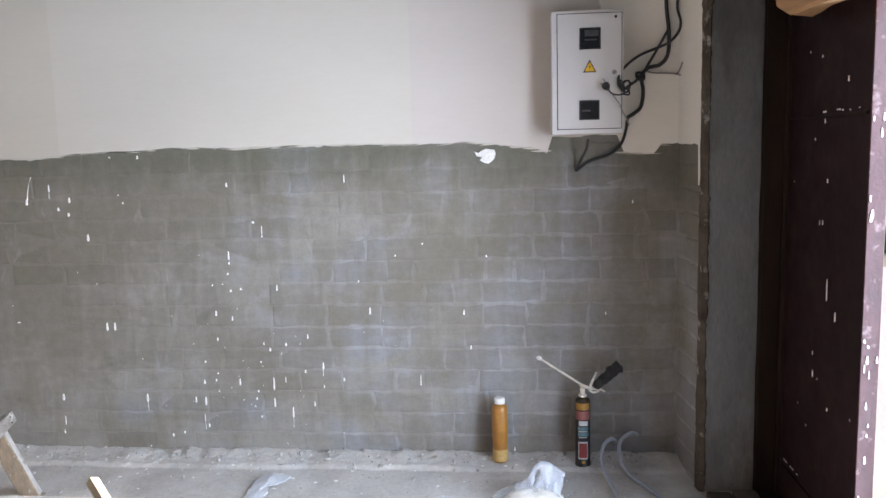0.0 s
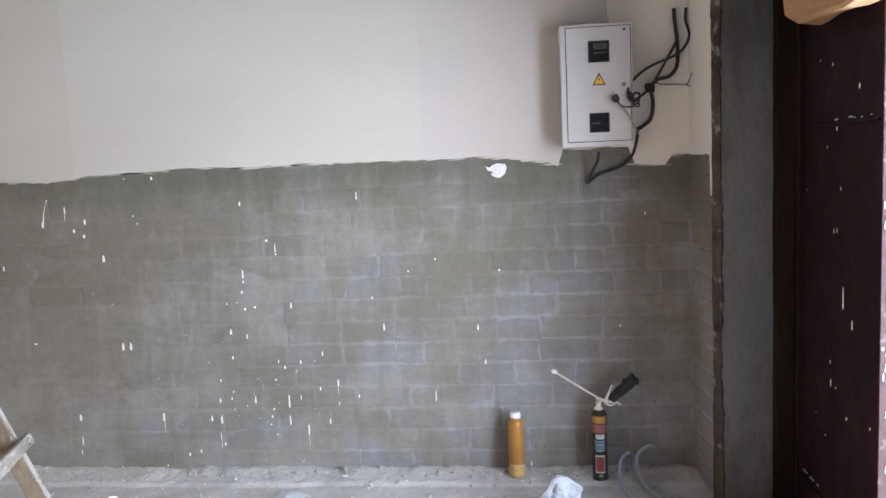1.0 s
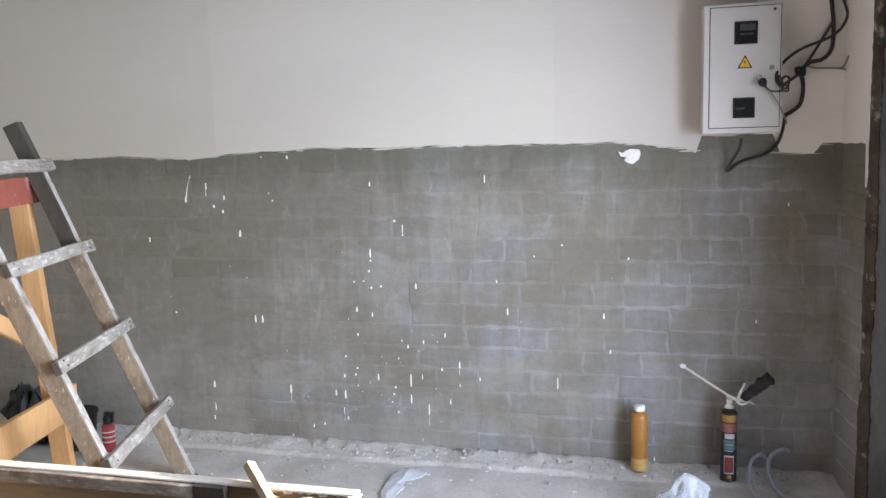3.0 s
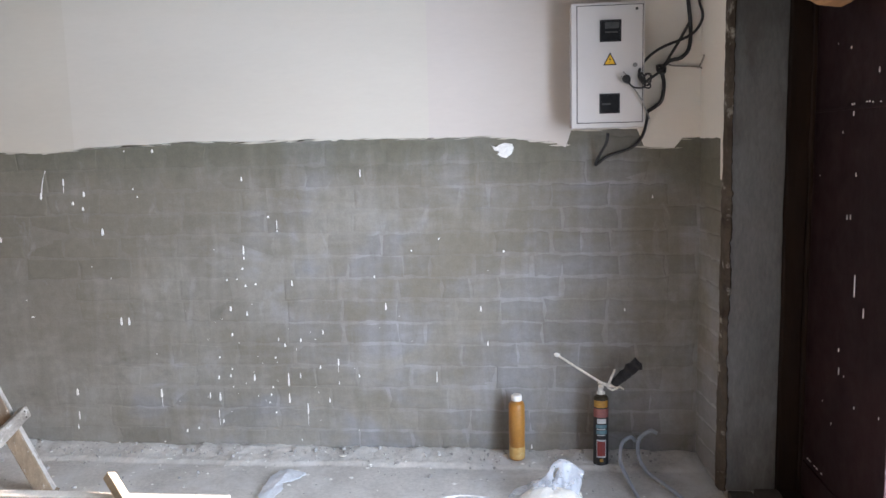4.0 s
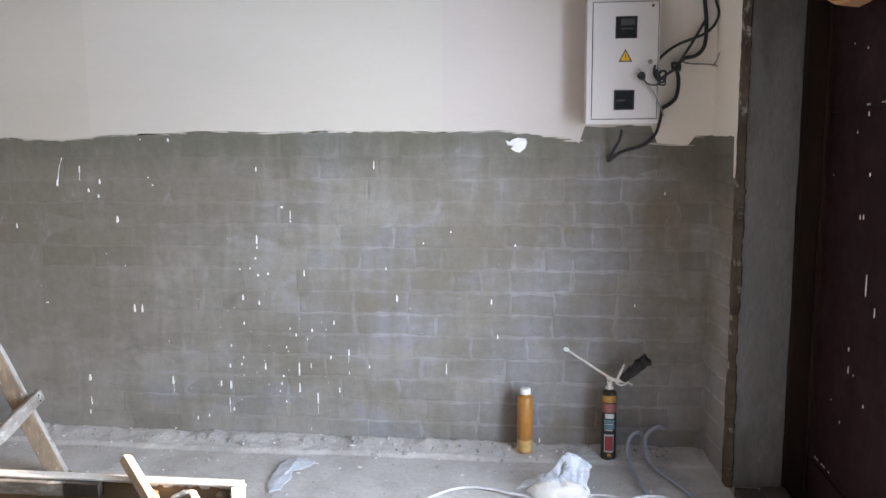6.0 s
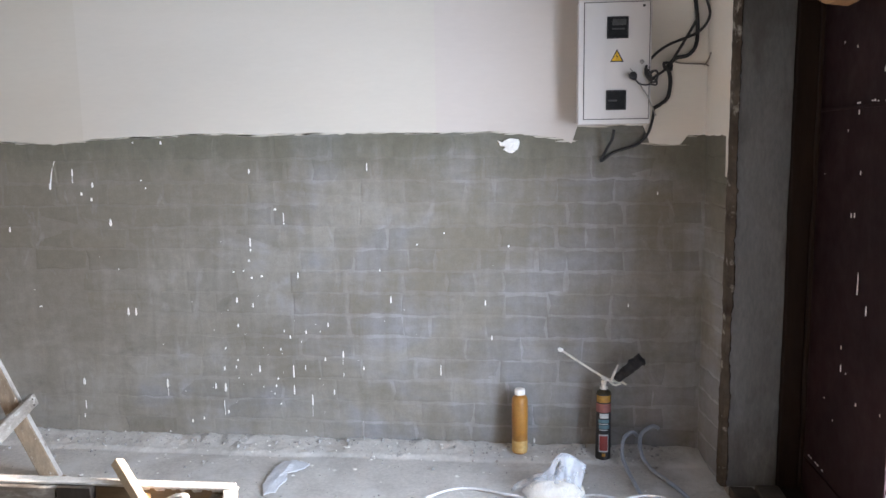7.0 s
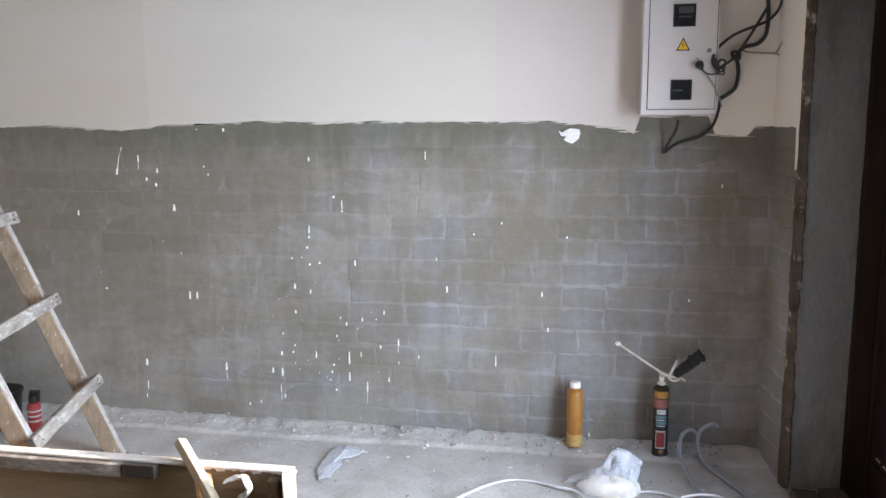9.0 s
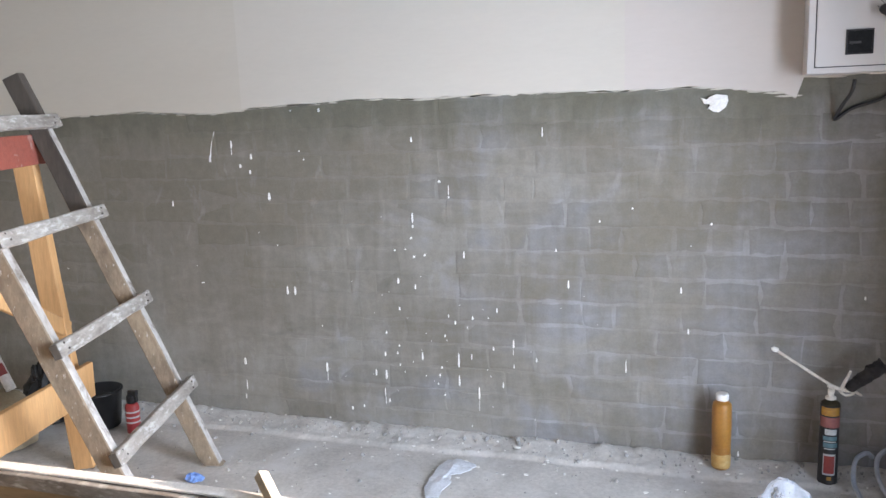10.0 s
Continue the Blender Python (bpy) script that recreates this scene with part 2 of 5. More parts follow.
M_LABEL = mat("worn_label", (0.30, 0.045, 0.04), (0.20, 0.035, 0.03), 20, 0.45, bump=0.05)


# ---------------------------------------------------------------- building helpers
def mesh_of(bm, name, material, smooth=False):
    me = bpy.data.meshes.new(name)
    bmesh.ops.recalc_face_normals(bm, faces=bm.faces)
    bm.to_mesh(me)
    bm.free()
    for m in material if isinstance(material, (list, tuple)) else (material,):
        me.materials.append(m)
    if smooth:
        for p in me.polygons:
            p.use_smooth = True
    return me


def part(name, bm, material, parent=None, label="", smooth=False):
    ob = new(name, mesh_of(bm, name, material, smooth))
    if parent is not None:
        ob.parent = parent
    if label:
        ob["label"] = label
    return ob


def thing(name, at=(0, 0, 0), turn=0.0, **tags):
    ob = new(name)
    ob.empty_display_size = 0.1
    ob.matrix_basis = pose(*at, 0, 0, turn)
    return tagged(ob, **tags)


def box(bm, x0, x1, y0, y1, z0, z1, bevel=0.0, m=None, mi=0):
    r = bmesh.ops.create_cube(bm, size=1.0)
    mt = Matrix.Translation(((x0 + x1) / 2, (y0 + y1) / 2, (z0 + z1) / 2)) @ Matrix.Diagonal((x1 - x0, y1 - y0, z1 - z0, 1))
    bmesh.ops.transform(bm, matrix=mt, verts=r["verts"])
    vs = r["verts"]
    fs = {f for v in vs for f in v.link_faces}
    for f in fs:
        f.material_index = mi
    if bevel:
        es = list({e for v in vs for e in v.link_edges})
        q = bmesh.ops.bevel(bm, geom=es, offset=bevel, segments=2, affect="EDGES", profile=0.6)
        vs = list({v for f in q["faces"] for v in f.verts} | {v for v in vs if v.is_valid})
    if m is not None:
        bmesh.ops.transform(bm, matrix=m, verts=[v for v in vs if v.is_valid])
    return vs


def beam(bm, a, b, w, d, up=(0, 0, 1), bevel=0.003, rough=0.0, cuts=0, seed=0):
    """A sawn timber from a to b, w across, d deep, its edges eased and its faces a little uneven."""
    a, b = Vector(a), Vector(b)
    z = (b - a).normalized()
    x = Vector(up).cross(z).normalized()
    y = z.cross(x)
    L = (b - a).length
    tmp = bmesh.new()
    box(tmp, -w / 2, w / 2, -d / 2, d / 2, 0, L)
    if cuts:
        es = [e for e in tmp.edges if abs((e.verts[0].co - e.verts[1].co).z) > L * 0.9]
        bmesh.ops.subdivide_edges(tmp, edges=es, cuts=cuts)
    if bevel:
        es = [e for e in tmp.edges if len(e.link_faces) == 2 and e.calc_face_angle(0) > 0.5]
        bmesh.ops.bevel(tmp, geom=es, offset=bevel, segments=1, affect="EDGES")
    if rough:
        for v in tmp.verts:
            v.co += noise.noise_vector(Vector((v.co.x * 9, v.co.y * 9, v.co.z * 5 + seed * 7.3))) * rough
    m = Matrix.Translation(a) @ Matrix((x, y, z)).transposed().to_4x4()
    bmesh.ops.transform(tmp, matrix=m, verts=tmp.verts)
    me = bpy.data.meshes.new("tmp")
    tmp.to_mesh(me)
    tmp.free()
    bm.from_mesh(me)
    bpy.data.meshes.remove(me)


def lathe(bm, profile, seg=28, at=(0, 0, 0), mi=0):
    """Spins (radius, height) pairs round the upright axis."""
    rings = []
    for r, z in profile:
        rings.append([bm.verts.new((at[0] + r * math.cos(2 * math.pi * i / seg), at[1] + r * math.sin(2 * math.pi * i / seg), at[2] + z)) for i in range(seg)])
    for p, q in zip(rings, rings[1:]):
        for i in range(seg):
            bm.faces.new((p[i], p[(i + 1) % seg], q[(i + 1) % seg], q[i])).material_index = mi
    bm.faces.new(list(reversed(rings[0]))).material_index = mi
    bm.faces.new(rings[-1]).material_index = mi


def tube(bm, pts, r, seg=8, sub=6, r_end=None):
    """A round cable along a smooth curve through the points."""
    P = [Vector(p) for p in pts]
    path = []
    for i in range(len(P) - 1):
        p0, p1, p2, p3 = P[max(i - 1, 0)], P[i], P[i + 1], P[min(i + 2, len(P) - 1)]
        for k in range(sub):
            u = k / sub
            path.append(0.5 * ((2 * p1) + (p2 - p0) * u + (2 * p0 - 5 * p1 + 4 * p2 - p3) * u * u + (3 * p1 - p0 - 3 * p2 + p3) * u ** 3))
    path.append(P[-1])
    side = None
    rings = []
    for i, p in enumerate(path):
        d = (path[min(i + 1, len(path) - 1)] - path[max(i - 1, 0)]).normalized()
        if side is None:
            side = d.orthogonal().normalized()
        side = (side - d * side.dot(d)).normalized()
        up = d.cross(side)
        rr = r if r_end is None else r + (r_end - r) * i / (len(path) - 1)
        rings.append([bm.verts.new(p + (side * math.cos(2 * math.pi * k / seg) + up * math.sin(2 * math.pi * k / seg)) * rr) for k in range(seg)])
    for p, q in zip(rings, rings[1:]):
        for k in range(seg):
            bm.faces.new((p[k], p[(k + 1) % seg], q[(k + 1) % seg], q[k]))
    bm.faces.new(list(reversed(rings[0])))
    bm.faces.new(rings[-1])


def fbm(x, y, z=0.0, o=4):
    v, a, s = 0.0, 0.5, 1.0
    for _ in range(o):
        v += a * noise.noise(Vector((x * s, y * s, z * s + 3.7)))
        a, s = a * 0.5, s * 2.1
    return v


# ---------------------------------------------------------------- the setting
CORNER = 0.998                    # east end of the north wall
WEST, SOUTH, CEIL = -4.4, -6.0, 3.0
COURSE, BASE = 0.1067, 0.011     # brick courses
WIN1 = (-1.25, -0.10, 2.30, 2.86)
WIN2 = (-4.20, -3.47, 2.30, 2.86)

# floor: one sheet, uneven, rising into a mortar fillet at the foot of the north wall
def floor_height(x, y):
    h = 0.006 * fbm(x * 2.2, y * 2.2) + 0.003 * fbm(x * 11, y * 11)
    edge = -0.17 + 0.05 * fbm(x * 1.7, 4.0) + 0.02 * fbm(x * 7, 2.0)
    if y > edge:
        u = min(1.0, (y - edge) / 0.14)
        h += (0.012 + 0.012 * fbm(x * 3, 9.0)) * min(1.0, u * 6) + 0.022 * u * u * (1 + 0.9 * fbm(x * 9, y * 9))
        h += 0.006 * abs(fbm(x * 16, y * 20, 2.0)) * min(1.0, u * 3) + 0.0042 * noise.noise(Vector((x * 38, y * 38, 5.0))) * min(1.0, u * 4)
    return h


bm = bmesh.new()
xs = [WEST + 0.0 + i * 0.10 for i in range(16)] + [-2.8 + i * 0.014 for i in range(int((1.04 + 2.8) / 0.014) + 1)]
ys = [SOUTH + i * 0.25 for i in range(17)] + [-1.75 + i * 0.05 for i in range(19)] + [-0.82 + i * 0.025 for i in range(22)] + [-0.27 + i * 0.010 for i in range(28)]
grid = [[bm.verts.new((x, y, floor_height(x, y) if y > -3 else 0)) for x in xs] for y in ys]
for j in range(len(ys) - 1):
    for i in range(len(xs) - 1):
        bm.faces.new((grid[j][i], grid[j][i + 1], grid[j + 1][i + 1], grid[j + 1][i]))
tagged(part("floor", bm, M_FLOOR, smooth=True), "rough grey concrete floor dusty with mortar and paint crumbs", "floor", kind="structure")

# north wall with its two high windows
bm = bmesh.new()
T = 0.30
box(bm, WEST, CORNER, 0, T, -0.1, WIN1[2])
xe = [WEST, WIN2[0], WIN2[1], WIN1[0], WIN1[1], CORNER]
for k in (0, 2, 4):
    box(bm, xe[k], xe[k + 1], 0, T, WIN1[2], WIN1[3])
box(bm, WEST, CORNER, 0, T, WIN1[3], CEIL)
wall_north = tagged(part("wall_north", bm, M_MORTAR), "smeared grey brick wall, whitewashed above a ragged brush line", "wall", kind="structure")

# east wall: return, doorway, and the rest towards the south
DOOR_Y0, DOOR_Y1, DOOR_TOP = -0.37, -2.42, 2.16
bm = bmesh.new()
END_X = 1.04               # where the return meets the jamb
v = box(bm, CORNER, 1.45, DOOR_Y0, 0.0, -0.1, CEIL)
for q in v:
    if q.co.x < 1 and q.co.y < -0.3:
        q.co.x = END_X
box(bm, CORNER, 1.45, 0.0, 0.30, -0.1, CEIL)
box(bm, END_X, 1.45, DOOR_Y1, DOOR_Y0, DOOR_TOP, CEIL)
box(bm, END_X, 1.45, SOUTH, DOOR_Y1, -0.1, CEIL)
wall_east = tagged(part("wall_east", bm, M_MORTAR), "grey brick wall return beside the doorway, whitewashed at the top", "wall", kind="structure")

# unseen wall, made pale as a reflector for the room's west side
bm = bmesh.new()
box(bm, WEST - 0.3, WEST, SOUTH, 0.30, -0.1, CEIL)
tagged(part("wall_west", bm, M_BOUNCE), "unseen plain wall closing the room, pale to bounce light", "wall", kind="structure")
bm = bmesh.new()
box(bm, WEST, 1.45, SOUTH - 0.3, SOUTH, -0.1, CEIL)
tagged(part("wall_south", bm, M_PLAIN), "plain plastered wall closing the room", "wall", kind="structure")
bm = bmesh.new()
box(bm, WEST - 0.3, 1.45, SOUTH - 0.3, 0.3, CEIL, CEIL + 0.2)
tagged(part("ceiling", bm, M_CEIL), "plain grey cement ceiling", "ceiling", kind="structure")
bm = bmesh.new()
box(bm, -600, 600, -600, 600, -0.35, -0.12)
tagged(part("ground", bm, mat("yard_soil", (0.30, 0.27, 0.22), (0.20, 0.19, 0.13), 0.6, 0.95, bump=0.4, fine=20)), "dry pale yard ground outside the doorway", "ground", kind="structure")

# windows
for nm, (x0, x1, z0, z1) in (("window_1", WIN1), ("window_2", WIN2)):
    w = thing(nm, ((x0 + x1) / 2, 0.10, z0), label="small high white plastic window with a bright pane", category="window", kind="structure")
    hw, hh = (x1 - x0) / 2, z1 - z0
    bm = bmesh.new()
    fw = 0.062
    box(bm, -hw, hw, 0, 0.07, 0, fw, 0.004)
    box(bm, -hw, hw, 0, 0.07, hh - fw, hh, 0.004)
    box(bm, -hw, -hw + fw, 0, 0.07, fw, hh - fw, 0.004)
    box(bm, hw - fw, hw, 0, 0.07, fw, hh - fw, 0.004)
    part("window_frame", bm, M_PVC, w)
    bm = bmesh.new()
    box(bm, -hw, hw, -0.095, 0.0, -0.004, 0.012, 0.003)
    part("window_sill", bm, M_PVC, w)
    bm = bmesh.new()
    box(bm, -hw + fw - 0.004, hw - fw + 0.004, 0.03, 0.036, fw - 0.004, hh - fw + 0.004)
    glass = bpy.data.materials.new("window_glass")
    glass.use_nodes = True
    gb = glass.node_tree.nodes["Principled BSDF"]
    gb.inputs["Transmission Weight"].default_value, gb.inputs["Roughness"].default_value, gb.inputs["IOR"].default_value = 1.0, 0.0, 1.1
    p = part("pane", bm, glass, w)
    p.visible_shadow = False

# whitewash on the north wall: bands of light and shade painted as tones, with a ragged lower edge
EDGE = [(-4.4, 1.50), (-2.94, 1.498), (-2.46, 1.503), (-2.05, 1.486), (-1.85, 1.502), (-1.40, 1.523), (-1.10, 1.514), (-0.46, 1.514),
        (0.07, 1.508), (0.36, 1.478), (0.405, 1.452), (0.43, 1.53), (0.72, 1.53), (0.75, 1.447), (0.88, 1.442), (0.915, 1.482), (1.0, 1.487)]


def paint_edge(x):
    for (a, za), (b, zb) in zip(EDGE, EDGE[1:]):
        if a <= x <= b:
            z = za + (zb - za) * (x - a) / (b - a)
            break
    else:
        z = 1.5
    return z + 0.008 * fbm(x * 3.1, 0.3) + 0.008 * fbm(x * 11, 5.1) + 0.004 * fbm(x * 55, 2.2) + 0.005 * max(0.0, noise.noise(Vector((x * 23, 1.7, 0))) - 0.2)


bm = bmesh.new()
step, yf = 0.006, -0.0045
x = WEST
prev = None
# steps at the edges of the light on the wall; brightest by the corner
TONES = ((-9, 2), (-1.93, 0), (-0.215, 1), (0.64, 3))
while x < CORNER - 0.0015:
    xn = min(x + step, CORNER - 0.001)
    tone = [c for at, c in TONES if x >= at][-1]
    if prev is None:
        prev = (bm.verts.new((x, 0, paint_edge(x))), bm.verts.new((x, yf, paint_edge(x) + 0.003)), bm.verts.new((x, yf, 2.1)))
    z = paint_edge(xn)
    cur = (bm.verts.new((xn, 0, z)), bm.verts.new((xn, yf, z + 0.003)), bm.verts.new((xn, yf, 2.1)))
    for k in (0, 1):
        bm.faces.new((prev[k], cur[k], cur[k + 1], prev[k + 1])).material_index = tone
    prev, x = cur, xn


def sheet(x0, x1, z0, z1, tone):
    bm.faces.new([bm.verts.new(c) for c in ((x0, yf, z0), (x1, yf, z0), (x1, yf, z1), (x0, yf, z1))]).material_index = tone


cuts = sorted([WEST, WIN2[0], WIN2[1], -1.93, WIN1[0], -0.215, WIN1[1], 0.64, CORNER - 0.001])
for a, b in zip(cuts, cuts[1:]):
    tone = [c for at, c in TONES if (a + b) / 2 >= at][-1]
    sheet(a, b, 2.1, WIN1[2], tone)
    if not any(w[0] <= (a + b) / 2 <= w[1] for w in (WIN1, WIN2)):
        sheet(a, b, WIN1[2], WIN1[3], tone)
    sheet(a, b, WIN1[3], CEIL, tone)
part("whitewash_coat", bm, [M_WHITE, M_WHITE_B, M_WHITE_C, M_WHITE_D], wall_north, "off-white brushed whitewash with light and shade bands in its colour")

# flicks of the brush along the lower edge of the whitewash
bm = bmesh.new()
rs = random.Random(31)
for k in range(110):
    x = rs.uniform(-3.3, 0.93)
    half, tall = rs.uniform(0.012, 0.075), rs.uniform(0.0015, 0.0045)
    z = paint_edge(x) + rs.uniform(-0.0025, 0.002)
    tilt = rs.uniform(-0.06, 0.10)
    loop = [(x + half * a, z + tall * b + half * a * tilt) for a, b in ((-1, 0), (-0.6, 0.8), (0.3, 1), (1, 0.2), (0.7, -0.7), (-0.3, -1))]
    front = [bm.verts.new((p, -0.0035, q)) for p, q in loop]
    rear = [bm.verts.new((p, 0.002, q)) for p, q in loop]
    bm.faces.new(front)
    for i in range(6):
        bm.faces.new((front[i], rear[i], rear[(i + 1) % 6], front[(i + 1) % 6]))
part("brush_strokes", bm, M_WHITE_C, wall_north)["kind"] = "stuff"

# whitewash on the return, with a streak running down beside the jamb
bm = bmesh.new()
prev = None
y = 0.0
dx = (END_X - CORNER) / 0.37
while y > DOOR_Y0 + 0.001:
    yn = max(y - 0.006, DOOR_Y0 + 0.0005)

    def low(t):
        z = 1.478 + 0.015 * fbm(t * 20, 3.0)
        if -0.300 < t < -0.262:
            z -= 0.17 + 0.05 * fbm(t * 40, 1.0)
        return z
    row = []
    for t in (y, yn):
        xx = CORNER - dx * t
        row.append((bm.verts.new((xx, t, low(t))), bm.verts.new((xx - 0.007, t, low(t) + 0.003)), bm.verts.new((xx - 0.007, t, CEIL))))
    for k in (0, 1):
        bm.faces.new((row[0][k], row[1][k], row[1][k + 1], row[0][k + 1]))
    y = yn
# the lit copy makes up for too little light in the corner
part("whitewash_coat", bm, M_WHITE_D, wall_east, "off-white brushed whitewash")

# cement jamb and its crumbling edge
bm = bmesh.new()
box(bm, 1.030, 1.238, DOOR_Y0 - 0.018, DOOR_Y0 + 0.002, 0.02, DOOR_TOP, 0.004)
bmesh.ops.subdivide_edges(bm, edges=[e for e in bm.edges if abs(e.verts[0].co.z - e.verts[1].co.z) > 1], cuts=40)
for q in bm.verts:
    q.co.y += 0.004 * fbm(q.co.x * 6, q.co.z * 3)
    q.co.x += 0.006 * fbm(q.co.z * 5, 2.2) if q.co.x > 1.13 else 0.010 * fbm(q.co.z * 7, 8.2)
tagged(part("door_jamb_trim", bm, M_JAMB, smooth=False), "grey cement-plastered door jamb with worn edges", "door jamb", kind="structure")
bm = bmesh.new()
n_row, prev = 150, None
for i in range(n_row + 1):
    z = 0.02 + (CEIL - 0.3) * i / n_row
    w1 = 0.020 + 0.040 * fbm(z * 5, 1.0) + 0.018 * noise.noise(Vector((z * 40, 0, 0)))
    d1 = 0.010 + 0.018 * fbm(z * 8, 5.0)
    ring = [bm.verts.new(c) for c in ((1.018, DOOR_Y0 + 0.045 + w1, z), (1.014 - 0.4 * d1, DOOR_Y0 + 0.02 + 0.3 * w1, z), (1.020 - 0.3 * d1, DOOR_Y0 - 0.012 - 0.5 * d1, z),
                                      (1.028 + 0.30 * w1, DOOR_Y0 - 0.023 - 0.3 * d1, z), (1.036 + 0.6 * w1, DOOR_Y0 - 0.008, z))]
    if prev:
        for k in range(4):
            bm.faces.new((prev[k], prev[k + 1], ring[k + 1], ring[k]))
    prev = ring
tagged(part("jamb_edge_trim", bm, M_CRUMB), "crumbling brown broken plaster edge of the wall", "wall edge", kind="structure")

# ---------------------------------------------------------------- the door in the east wall
door = thing("door_1", (1.335, -0.43, 0.03), label="dark brown painted door leaf, closed, spattered with white paint", category="door", kind="structure")
bm = bmesh.new()
box(bm, -0.01, 0.030, -0.735, -0.012, 0.009, 1.95, 0.003)
leaf = part("leaf", bm, M_DOOR, door)
bm = bmesh.new()
for z0, z1 in ((0.05, 0.16), (1.535, 1.545)):
    box(bm, -0.018, -0.0105, -0.715, -0.03, z0, z1, 0.002)
part("rail", bm, M_DOOR, leaf)
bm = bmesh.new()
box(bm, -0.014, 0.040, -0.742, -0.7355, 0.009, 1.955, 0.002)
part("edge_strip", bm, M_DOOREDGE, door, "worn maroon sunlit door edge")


def drop(bm, p, u, w, length, out, lift=0.004):
    """One run of paint: a blunt head and a tapering tail, standing a little proud. p is its middle, u its width direction."""
    p, u, out = Vector(p), Vector(u), Vector(out)
    prof = [(-0.5, 0.12), (-0.40, 0.30), (-0.05, 0.42), (0.25, 0.5), (0.42, 0.40), (0.5, 0.14)]
    loop = [p + u * (w * a) + Vector((0, 0, -length * t)) for t, a in prof] + [p - u * (w * a) + Vector((0, 0, -length * t)) for t, a in reversed(prof)]
    front = [bm.verts.new(c + out * lift) for c in loop]
    back = [bm.verts.new(c) for c in loop]
    bm.faces.new(front)
    for i in range(len(loop)):
        j = (i + 1) % len(loop)
        bm.faces.new((front[i], back[i], back[j], front[j]))


rng = random.Random(5)
bm = bmesh.new()
for y, z, ln in ((-0.467, 0.949, 0.076), (-0.545, 0.872, 0.033), (-0.358, 0.70, 0.014), (-0.365, 0.626, 0.026), (-0.507, 0.54, 0.011), (-0.399, 1.522, 0.016),
                 (-0.581, 1.65, 0.018), (-0.357, 1.742, 0.010), (-0.439, 1.32, 0.014), (-0.381, 1.172, 0.017), (-0.409, 1.175, 0.017)):
    drop(bm, (-0.0185, y, z), (0, 1, 0), 0.0065, ln, (-1, 0, 0), 0.0025)
for k in range(7):
    drop(bm, (-0.0185, rng.uniform(-0.70, -0.08), rng.uniform(0.2, 1.9)), (0, 1, 0), rng.uniform(0.003, 0.005), rng.uniform(0.004, 0.010), (-1, 0, 0), 0.002)
for k in (0, 1, 5, 6, 7, 9, 12):
    drop(bm, (-0.0185, -0.38 - 0.024 * k + rng.uniform(-0.006, 0.006), 1.555 + rng.uniform(-0.004, 0.004)), (0, 1, 0), 0.010, rng.uniform(0.004, 0.007), (-1, 0, 0), 0.002)
for k in (0, 1, 3, 4, 6):
    drop(bm, (-0.0185, -0.10 - 0.024 * k, 0.193), (0, 1, 0), 0.018, rng.uniform(0.004, 0.006), (-1, 0, 0), 0.002)
part("paint_drops", bm, M_DROP, leaf)
bm = bmesh.new()
for k in range(20):
    drop(bm, (rng.uniform(-0.008, 0.034), -0.7425, rng.uniform(0.1, 1.6)), (1, 0, 0), rng.uniform(0.003, 0.009), rng.uniform(0.008, 0.03), (0, -1, 0), 0.002)
part("paint_drops", bm, M_DROP, door)

frame_ob = thing("door_frame_trim", (1.272, -0.40, 0.0), label="dark brown worn timber door frame with flaking paint", category="door frame", kind="structure")
bm = bmesh.new()
beam(bm, (0.005, 0.004, 0.0), (0.005, 0.004, 2.14), 0.075, 0.05, up=(0, 1, 0), rough=0.006, cuts=30, seed=1)
part("post", bm, M_FRAME, frame_ob)
bm = bmesh.new()
beam(bm, (0.062, -0.014, 0.0), (0.062, -0.014, 2.14), 0.040, 0.060, up=(0, 1, 0), rough=0.005, cuts=30, seed=2)
part("stop_batten", bm, M_FRAME, frame_ob)
bm = bmesh.new()
beam(bm, (0.03, -1.98, 0.0), (0.03, -1.98, 2.14), 0.10, 0.07, up=(0, 1, 0), rough=0.004, cuts=20, seed=3)
part("post", bm, M_FRAME, frame_ob)
bm = bmesh.new()
beam(bm, (0.06, 0.03, 2.085), (0.06, -2.01, 2.085), 0.10, 0.20, rough=0.004, cuts=20, seed=4)
part("head", bm, M_FRAME, frame_ob)
bm = bmesh.new()
beam(bm, (0.045, 0.02, 0.012), (0.045, -2.01, 0.012), 0.14, 0.05, rough=0.004, cuts=20, seed=5)
part("threshold", bm, M_FRAME, frame_ob)
bm = bmesh.new()
beam(bm, (-0.045, -0.300, 1.966), (-0.045, -2.00, 1.935), 0.09, 0.115, rough=0.012, cuts=16, bevel=0.010, seed=6)
for v in bm.verts:          # its end is split off slantwise
    if v.co.y > -0.38 and v.co.z < 1.955:
        v.co.z += 0.035
part("lintel_board", bm, M_LINTEL, frame_ob, "split bare wooden lintel board")
for k, (a, b, z) in enumerate(((-0.228, -0.128, 0.010), (-0.124, -0.028, 0.018))):
    bm = bmesh.new()
    beam(bm, ((a + b) / 2, -0.005, z), ((a + b) / 2, -2.01, z), b - a, 0.04, rough=0.004, cuts=16, bevel=0.004, seed=8 + k)
    part("threshold_board", bm, M_DARKWOOD_SHADE, frame_ob)
bm = bmesh.new()
beam(bm, (-0.13, -0.46, 2.07), (-0.14, -2.00, 2.03), 0.07, 0.10, rough=0.006, cuts=16, seed=7)
part("lintel_board", bm, M_FRAME, frame_ob)

